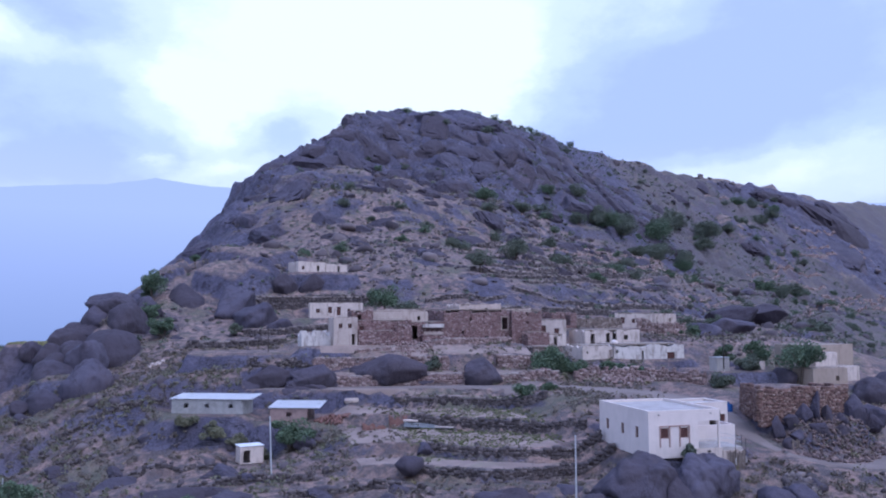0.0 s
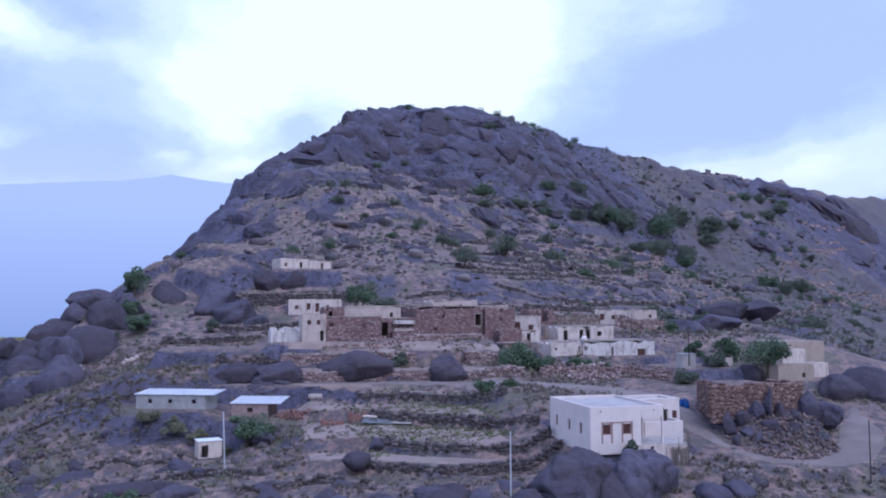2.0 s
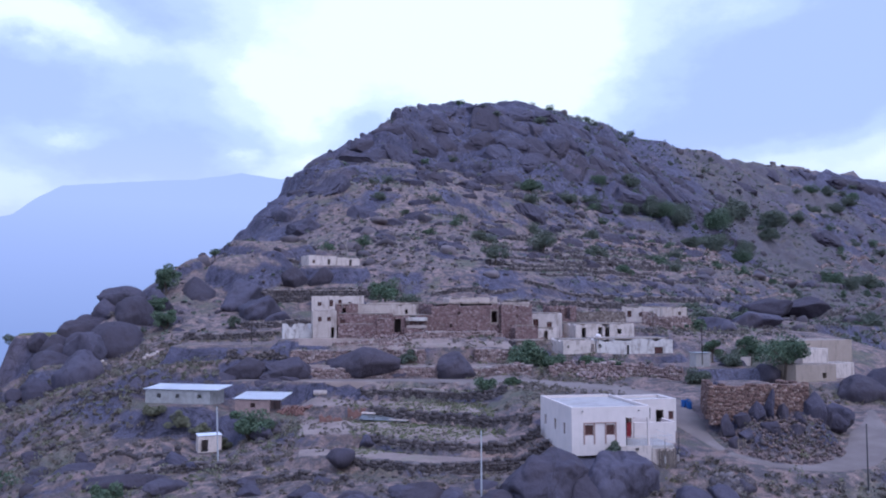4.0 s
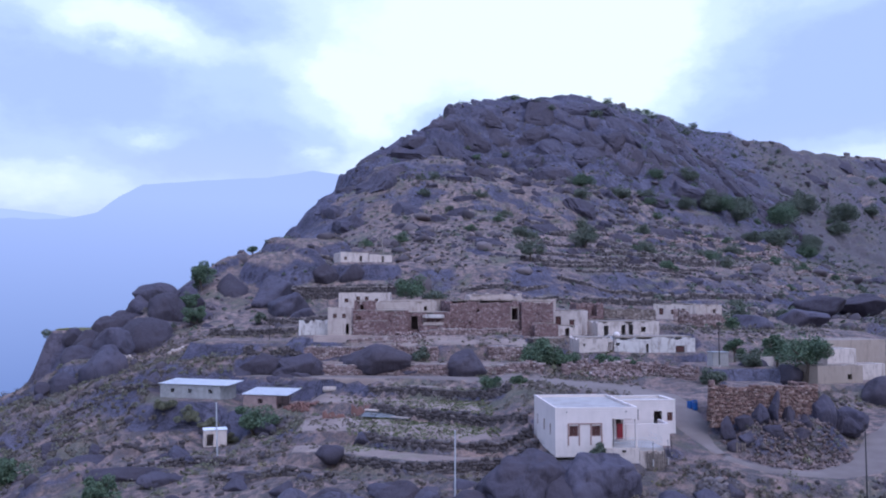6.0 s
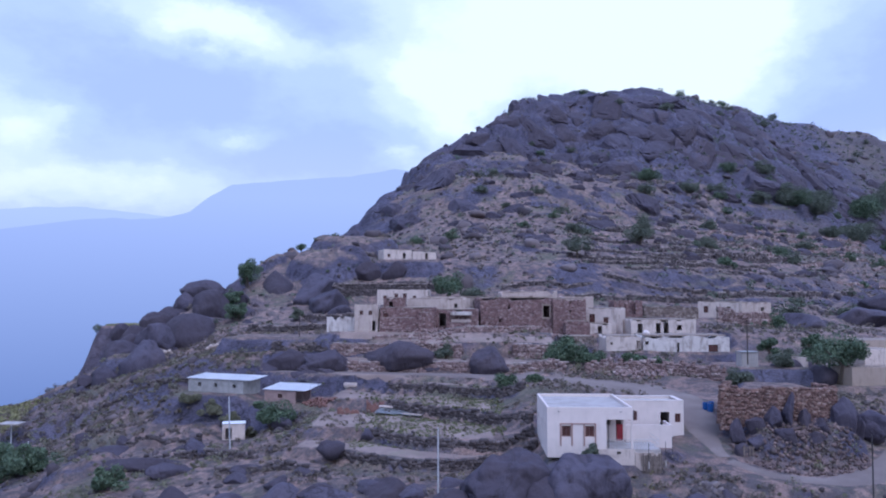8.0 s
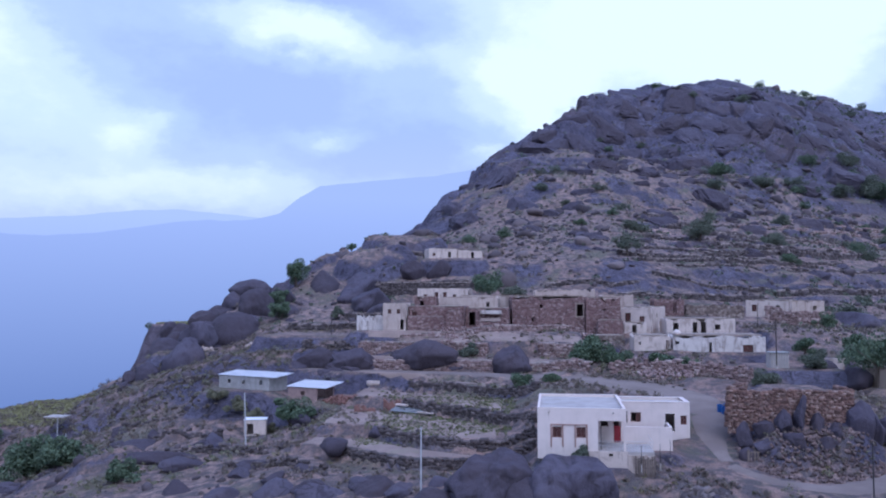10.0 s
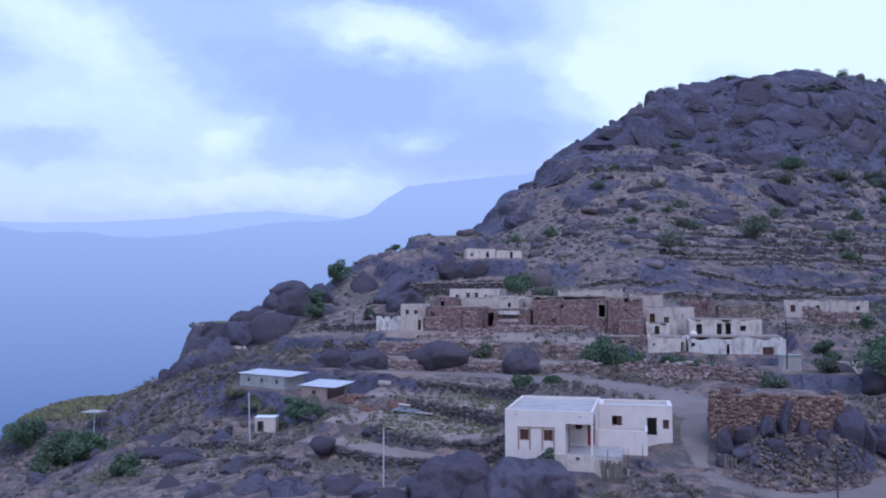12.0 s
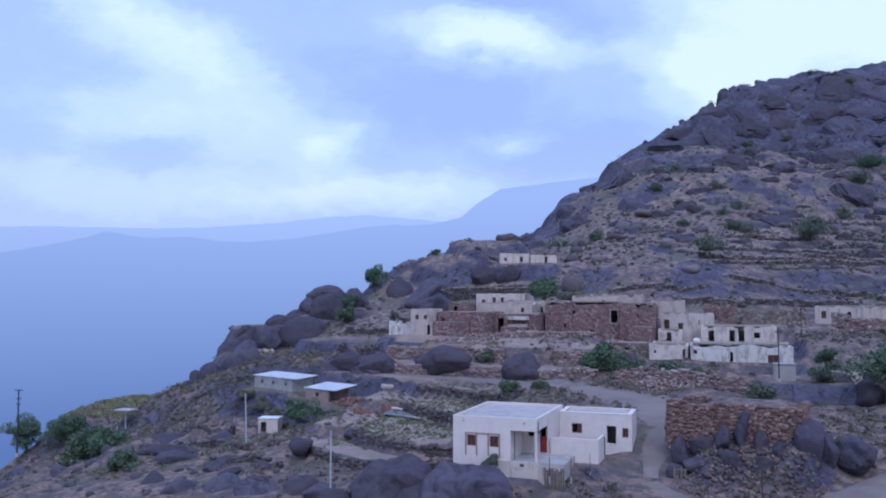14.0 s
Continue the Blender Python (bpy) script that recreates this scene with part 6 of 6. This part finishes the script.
x, y = on_hill(13000, -94, 60, 58, 134, 31, 41)
tufts("dry_brush", "low grey-brown dry brushwood on the slope", x, y, 0.2 + 0.6 * rng.random(len(x)) ** 2, 32, brush_leaf, 34, 0.13)
x, y = on_hill(6500, 40, 330, 150, 560, 41, 59, -0.05, 0.3)
tufts("hollow_scrub", "dusty grey-green bushes over the terraced hollow", x, y, 0.5 + 1.6 * rng.random(len(x)) ** 2, 42, dull_leaf, 34, 0.34)
x, y = on_hill(6000, -60, 170, 134, 400, 33, 47)
tufts("hill_brush", "low grey-brown dry brushwood over the hillside", x, y, 0.4 + 1.0 * rng.random(len(x)) ** 2, 34, brush_leaf, 24, 0.24)
x, y = on_hill(420, -30, 300, 160, 520, 35, 53)
for k in range(min(len(x), 140)):
    r = 0.9 + 1.5 * rng.random() + 0.006 * (y[k] - 150)
    tree(float(x[k]), float(y[k]), r, r * 0.4, 400 + k, SHRUB, trunk=False, mat=dull_leaf if k % 2 else leaf, per=55, name="shrub", category="shrub")


# ---- farm buildings and small things ----
def sheet_roof(bm, w, d, z_front, z_back, over=0.25, wave=0.03, pitch=0.28, sag=0.04):
    n = int((w + 2 * over) / (pitch / 4))
    m = 6
    rows = []
    for j in range(m + 1):
        v = j / m
        y = -over + v * (d + 2 * over)
        row = []
        for i in range(n + 1):
            x = -over + (w + 2 * over) * i / n
            z = z_front + (z_back - z_front) * v + wave * math.sin(i * math.pi / 2) - sag * math.sin(v * math.pi) * math.sin(i / n * 9)
            row.append(bm.verts.new((x, y, z)))
        rows.append(row)
    for a, b in zip(rows, rows[1:]):
        for k in range(n):
            bm.faces.new((a[k], a[k + 1], b[k + 1], b[k]))
    bmesh.ops.solidify(bm, geom=bm.faces[:], thickness=0.02)


def shed(label, corner, turn, w, d, h, back, wall_mat, holes, open_right=False, extra=0.0):
    ob = empty("shed", pose(*corner, 0, 0, turn), label, "shed")
    t = 0.2
    f = part("wall", wall_mesh(w, h + 0.6, t, [(a, b, c + 0.6, e + 0.6) for a, b, c, e in holes]), wall_mat, ob)
    f.matrix_local = pose(0, 0, -0.6)
    part("wall", wall_mesh(d - t - 0.003, h + 0.55, t, []), wall_mat, ob).matrix_local = pose(0, d, -0.6, 0, 0, -90)
    part("wall", wall_mesh(w - t - 0.003, back + 0.55, t, []), wall_mat, ob).matrix_local = pose(w, d + t, -0.6, 0, 0, 180)
    if not open_right:
        part("wall", wall_mesh(d - t - 0.003, h + 0.55, t, []), wall_mat, ob).matrix_local = pose(w, t + 0.003, -0.6, 0, 0, 90)
    else:
        for y in (d * 0.5, d - 0.1):
            part("post", tube((w - 0.08, y, -0.5), (w - 0.08, y, h + 0.08), 0.06), old_wood, ob)
    for k in range(4):
        y = 0.1 + (d - 0.2) * k / 3
        part("beam", box(-0.1, y - 0.04, h + (back - h) * k / 3 + 0.005, w + extra + 0.1, y + 0.04, h + (back - h) * k / 3 + 0.07), old_wood, ob)
    bm = bmesh.new()
    sheet_roof(bm, w + extra, d, h + 0.13, back + 0.13)
    part("roof", bm, tin, ob, "white corrugated sheet roof")
    return ob


shed("grey block shed with a white sheet roof and small windows", (-45.5, 104.6, 0.75), -22, 9.2, 3.6, 1.65, 2.0, block, ((1.6, 2.2, 0.65, 1.2), (4.3, 4.9, 0.65, 1.2), (7.4, 8.0, 0.65, 1.2)), extra=1.0)
shed("reddish block shed with a white roof and open side", (-33.7, 99.4, -0.05), -19, 4.6, 3.9, 1.5, 2.0, make_simple("reddish_concrete_block", (0.34, 0.235, 0.215), 0.92, 0, 0.3, 1.2), ((2.0, 2.7, 0.55, 1.1),), open_right=True, extra=1.4)


def heap(label, x, y, r, h, n, mat, seed, name="rubble_heap", size=0.28):
    g = np.random.default_rng(seed)
    unit = np.array([(a, b, c) for a in (-0.5, 0.5) for b in (-0.5, 0.5) for c in (-0.5, 0.5)], float)
    quad = np.array([(0, 1, 3, 2), (4, 6, 7, 5), (0, 4, 5, 1), (2, 3, 7, 6), (0, 2, 6, 4), (1, 5, 7, 3)])
    vs, fs = [], []
    aa, qq = g.uniform(0, 6.28, n), g.random(n) ** 0.6
    xs, ys = x + r * qq * np.cos(aa), y + 0.7 * r * qq * np.sin(aa)
    zs = land(xs, ys)
    for px_, py_, pz_, q in zip(xs, ys, zs, qq):
        s = unit * size * g.uniform(0.5, 1.6, 3) + g.uniform(-0.05, 0.05, (8, 3))
        m = np.array(Euler(g.uniform(-0.7, 0.7, 3)).to_matrix())
        vs.append(s @ m.T + np.array([px_, py_, pz_ + h * (1 - q) * g.random() + 0.06]))
        fs.append(quad)
    return tagged(joined(name, vs, fs, mat), label, "rubble", kind="stuff")


heap("heap of broken red bricks and scrap beside the shed", -26.2, 98.2, 2.2, 0.8, 200, red_brick, 1, size=0.2)
heap("heap of pale rubble beside a path", -57, 125.6, 1.9, 0.5, 36, old_plaster, 2, size=0.36)
heap("pale blocks dumped on the slope", -49, 127.6, 1.4, 0.3, 14, old_plaster, 3, size=0.4)
heap("tumbled stones spilling below the platform", 24.6, 72.2, 6.4, 0.2, 620, piece_apron, 4, size=0.22)
heap("tumbled stones below white houses", 17, 103.6, 6.0, 0.6, 420, piece_red, 6, size=0.3)
heap("fallen stones in front of the stone house", 1, 121.5, 6.5, 0.8, 380, piece_red, 7, size=0.3)
heap("fallen stones in front of the village", -13, 115.6, 5.0, 0.5, 260, piece_red, 8, size=0.28)
heap("heap of dark stones beside the yard", 13.6, 62.8, 2.2, 0.6, 70, piece_grey, 9, size=0.6)


def brick_ruin():
    ob = empty("brick_ruin", pose(-23.2, 93.4, z_at(-23, 93.4), 0, 0, -6), "broken red-brown brick walls of a small ruin", "ruin")
    for k, (m, w, h) in enumerate(((pose(0, 0, -0.4), 3.4, 1.5), (pose(3.3, 1.6, -0.4), 2.2, 2.2), (pose(0, 2.4, -0.4, 0, 0, -90), 2.3, 1.3))):
        part("wall", wall_mesh(w, h, 0.3, [], 0.8, 50 + k), red_brick, ob).matrix_local = m
    return ob


brick_ruin()


def hut():
    ob = empty("hut", pose(-37.3, 93.0, -4.0, 0, 0, 14), "small white hut with an open dark doorway", "hut")
    part("wall", wall_mesh(2.7, 1.95, 0.1, [(0.35, 1.15, 0.12, 1.5)]), white, ob)
    part("wall", wall_mesh(1.9, 1.95, 0.1, []), white, ob).matrix_local = pose(2.7, 0.103, 0, 0, 0, 90)
    part("wall", wall_mesh(1.9, 1.95, 0.1, []), white, ob).matrix_local = pose(0, 2.0, 0, 0, 0, -90)
    part("wall", wall_mesh(2.48, 1.95, 0.1, []), white, ob).matrix_local = pose(2.59, 2.1, 0, 0, 0, 180)
    bm = box(-0.08, -0.1, 1.955, 2.78, 2.15, 2.03, 0.02)
    for v in bm.verts:
        if v.co.z > 1.9:
            v.co.z += 0.16 * (1 - abs(v.co.x - 1.35) / 1.4)
    part("roof", bm, tin, ob)
    return ob


hut()


def pole(label, x, y, top, foot, r, mat, lean=(0, 0), arm=None, name="pole"):
    ob = empty(name, pose(x, y, foot), label, "pole", "poles")
    h = top - foot
    part("shaft", tube((0, 0, -0.4), (lean[0], lean[1], h), r, r * 0.7, 10), mat, ob)
    part("base", tube((0, 0, -0.3), (0, 0, 0.35), r * 2.2, r * 1.8, 10), concrete, ob)
    if arm:
        for z, half in arm:
            part("crossarm", box(lean[0] - half, lean[1] - 0.05, h - z, lean[0] + half, lean[1] + 0.05, h - z + 0.09), mat, ob)
            for s in (-0.8, 0, 0.8):
                part("insulator", tube((lean[0] + s * half, lean[1], h - z + 0.09), (lean[0] + s * half, lean[1], h - z + 0.28), 0.04), dark_steel, ob)
    return ob


pole("tall pale steel pole on the lower terrace", -9.75, 62.0, 2.5, -4.6, 0.085, steel)
pole("tall pale steel pole beside the white hut", -34.2, 85.6, 2.2, -4.5, 0.10, steel, lean=(-0.25, 0))
pole("dark steel pole beside the track", 26.0, 60.6, 2.4, -4.0, 0.07, dark_steel)
pole("dark wooden pole in front of white houses", 28.3, 97.2, 10.8, 4.8, 0.08, dark_wood, arm=((0.5, 0.35),))
pole("thin wooden pole at the village edge", -33.0, 118.5, 11.3, 7.0, 0.07, dark_wood)
pole("short pale pole on the lower slope", -62, 94, -4.4, -8.6, 0.08, steel)
pole("tall power pole with crossarms on the edge of the slope", -92, 104, -1.4, -12.5, 0.16, dark_steel, arm=((0.2, 0.9), (1.6, 0.6), (2.6, 0.5)), name="power_pole")
pole("thin dark pole behind the white houses", 32.0, 122, 12.4, 7.0, 0.06, dark_wood)


def canopy():
    ob = empty("canopy", pose(-70.5, 105.5, z_at(-70.5, 105.5)), "small flat canopy on a single post", "shelter")
    part("post", tube((0, 0, -0.3), (0, 0, 3.0), 0.09), steel, ob)
    bm = box(-1.5, -1.2, 3.003, 1.5, 1.2, 3.2, 0.05)
    part("roof", bm, concrete, ob)
    return ob


canopy()


def water_tank():
    ob = empty("water_tank", pose(-23.0, 103.6, z_at(-23, 103.6)) @ Matrix.Scale(0.66, 4), "white horizontal water tank on the terrace", "tank")
    bm = tube((-1.35, 0, 0.75), (1.35, 0, 0.75), 0.55, 0.55, 20)
    bmesh.ops.bevel(bm, geom=[e for e in bm.edges if abs(e.verts[0].co.x) > 1.3 and abs(e.verts[1].co.x) > 1.3], offset=0.12, segments=3, affect="EDGES")
    part("drum", bm, white, ob, smooth=True)
    for x in (-0.8, 0.8):
        part("saddle", box(x - 0.1, -0.45, -0.3, x + 0.1, 0.45, 0.35), block, ob)
    return ob


water_tank()


def fallen_roof():
    ob = empty("sheet_cover", pose(-18.4, 92.2, z_at(-16, 93) + 0.1, 3, 2, -14), "low grey sheet cover with pale edges on a terrace", "cover")
    bm = bmesh.new()
    sheet_roof(bm, 5.6, 2.2, 0.25, 0.5, 0.1)
    part("sheet", bm, grey_tin, ob)
    part("edge", box(3.6, -0.3, 0.36, 5.9, -0.12, 0.5, 0.03), white, ob, "pale sandbag edge")
    part("edge", box(-0.2, 1.8, 0.55, 1.6, 2.3, 0.75, 0.05), white, ob, "pale sandbag edge")
    part("prop", box(0.1, 0.2, -0.6, 0.3, 0.4, 0.2), old_wood, ob)
    part("prop", box(5.2, 0.2, -0.6, 5.4, 0.4, 0.2), old_wood, ob)
    return ob


fallen_roof()


def barrel():
    ob = empty("barrel", pose(18.9, 83.2, 1.25), "blue plastic barrel beside the track", "barrel", "barrels")
    bm = bmesh.new()
    prof = ((0.27, 0), (0.30, 0.05), (0.30, 0.28), (0.32, 0.31), (0.30, 0.34), (0.30, 0.6), (0.32, 0.63), (0.30, 0.66), (0.30, 0.88), (0.26, 0.94))
    rings = [[bm.verts.new((r * math.cos(a * math.pi / 10), r * math.sin(a * math.pi / 10), z)) for a in range(20)] for r, z in prof]
    for p, q in zip(rings, rings[1:]):
        for k in range(20):
            bm.faces.new((p[k], p[(k + 1) % 20], q[(k + 1) % 20], q[k]))
    bm.faces.new(rings[-1])
    bm.faces.new(rings[0][::-1])
    part("drum", bm, blue_plastic, ob, smooth=False)
    part("lid", tube((0, 0, 0.943), (0, 0, 0.98), 0.24, 0.22, 20), dark_steel, ob)
    return ob


b0 = barrel()
copy_thing(b0, pose(19.6, 83.5, 1.3, 0, 0, 40))
copy_thing(b0, pose(19.2, 82.4, 1.2, 0, 0, 80))


def kiosk():
    ob = empty("sheet_kiosk", pose(27.9, 98.3, 4.8, 0, 0, 6), "small pale booth of upright metal sheets", "booth")
    part("body", box(0, 0, -0.3, 2.2, 1.6, 1.85, 0.02), concrete, ob)
    for k in range(7):
        part("rib", box(0.1 + k * 0.3, -0.05, -0.1, 0.2 + k * 0.3, -0.003, 1.8), block, ob)
    part("roof", box(-0.1, -0.12, 1.853, 2.3, 1.7, 1.93), grey_tin, ob)
    return ob


kiosk()


def low_wall():
    ob = empty("low_wall", pose(33.5, 100.4, 5.0, 0, 0, -4), "low white garden wall", "wall")
    part("wall", box(0, 0, -0.5, 3.6, 0.3, 0.85, 0.03), white, ob)
    part("coping", box(-0.05, -0.04, 0.853, 3.65, 0.34, 0.92, 0.02), white, ob)
    return ob


low_wall()


def dome_tank():
    ob = empty("roof_tank", pose(18.6, 111.2, 8.25), "small white domed tank on a flat roof", "tank")
    bm = bmesh.new()
    bmesh.ops.create_uvsphere(bm, u_segments=20, v_segments=10, radius=0.5)
    for v in bm.verts:
        v.co.z = v.co.z * 0.8 if v.co.z > 0 else max(v.co.z, -0.4)
    part("drum", bm, fresh_white, ob, smooth=True).location = (0, 0, 0.28)
    part("stand", box(-0.5, -0.5, -0.3, 0.5, 0.5, -0.11), block, ob)
    return ob


dome_tank()


def balcony():
    ob = empty("balcony", pose(-9.6, 118.85, 9.4), "pale boarded balcony with an awning on a stone house", "balcony")
    part("floor", box(0, 0, -0.15, 3.1, 0.64, 0.0), old_wood, ob)
    part("awning", box(-0.1, -0.2, 1.45, 3.2, 0.64, 2.0, 0.03), flaked, ob, "flaking whitewashed awning board")
    for k in range(11):
        part("slat", box(0.02 + k * 0.28, 0.0, 0.003, 0.26 + k * 0.28, 0.05, 0.8), pink_plaster, ob)
    for x in (0, 3.0):
        part("post", box(x, 0, 0.81, x + 0.09, 0.09, 1.447), old_wood, ob)
    return ob


balcony()


def fence(label, x, y, z, turn, n, h, gap, seed):
    ob = empty("fence", pose(x, y, z, 0, 0, turn), label, "fence")
    g = random.Random(seed)
    for k in range(n):
        w = g.uniform(0.10, 0.2)
        part("board", box(k * gap, 0, -0.3, k * gap + w, 0.03, h * g.uniform(0.85, 1.08)), old_wood, ob)
    for q in (0.3, 0.8):
        part("rail", box(-0.05, 0.033, h * q, n * gap, 0.08, h * q + 0.07), old_wood, ob)
    return ob


fence("rough grey board fence below the porch", 8.5, 66.62, -1.9, 0, 9, 1.5, 0.2, 1)
fence("rough board gate at the yard", 18.9, 70.9, -1.5, 10, 4, 1.1, 0.3, 2)
for x, y in ((9.0, 66.4), (10.7, 67.2), (11.9, 69.6)):
    pole("thin post of a wire fence", x, y, 0.6, -1.4, 0.035, dark_steel, name="fence_post")


def lost_roofs():
    """Ruined upper rooms behind the big stone house."""
    house("ruined_room", "ruined plastered room on the stone house", (0.0, 135.0, 9.5), 3, (8.6, 5, 5.4), (pink_plaster, mud_roof), front=((2.0, 2.7, 3.6, 4.3, S), (5.2, 6.2, 3.4, 4.4, S)), ragged=0.7, roofed=False, seed=71)
    house("ruined_room", "ruined stone room with open bays", (18.4, 135.6, 9.0), 4, (5.0, 4, 4.3), (red_stone, mud_roof), front=((0.8, 1.9, 1.8, 3.7, S), (2.6, 3.8, 1.8, 3.7, S)), ragged=0.6, roofed=False, seed=73)
    house("ruined_room", "low ruined stone wall of a lost house", (24.0, 137.6, 9.4), 2, (9.6, 4, 2.9), (dry_stone, mud_roof), front=((1.6, 2.3, 1.5, 2.2, S),), ragged=0.6, roofed=False, seed=75)
    house("ruined_room", "plastered upper room with a flat roof", (9.8, 137.5, 10), 3, (5.4, 5, 3.9), (pink_plaster, mud_roof), ragged=0.4, seed=77)


lost_roofs()


def window_surround():
    """Pale plaster frame round the window of the big stone house."""
    ob = empty("window_surround", pose(-5.0, 123.8, 7.3, 0, 0, 6), "pale plaster surround of a dark stone-house window", "window frame")
    for a in ((10.02, 2.9, 10.19, 5.2), (11.21, 2.9, 11.38, 5.2), (10.193, 5.01, 11.207, 5.2), (10.193, 2.9, 11.207, 3.09)):
        part("border", box(a[0], -0.04, a[1], a[2], -0.003, a[3]), tan_plaster, ob)
    return ob


window_surround()
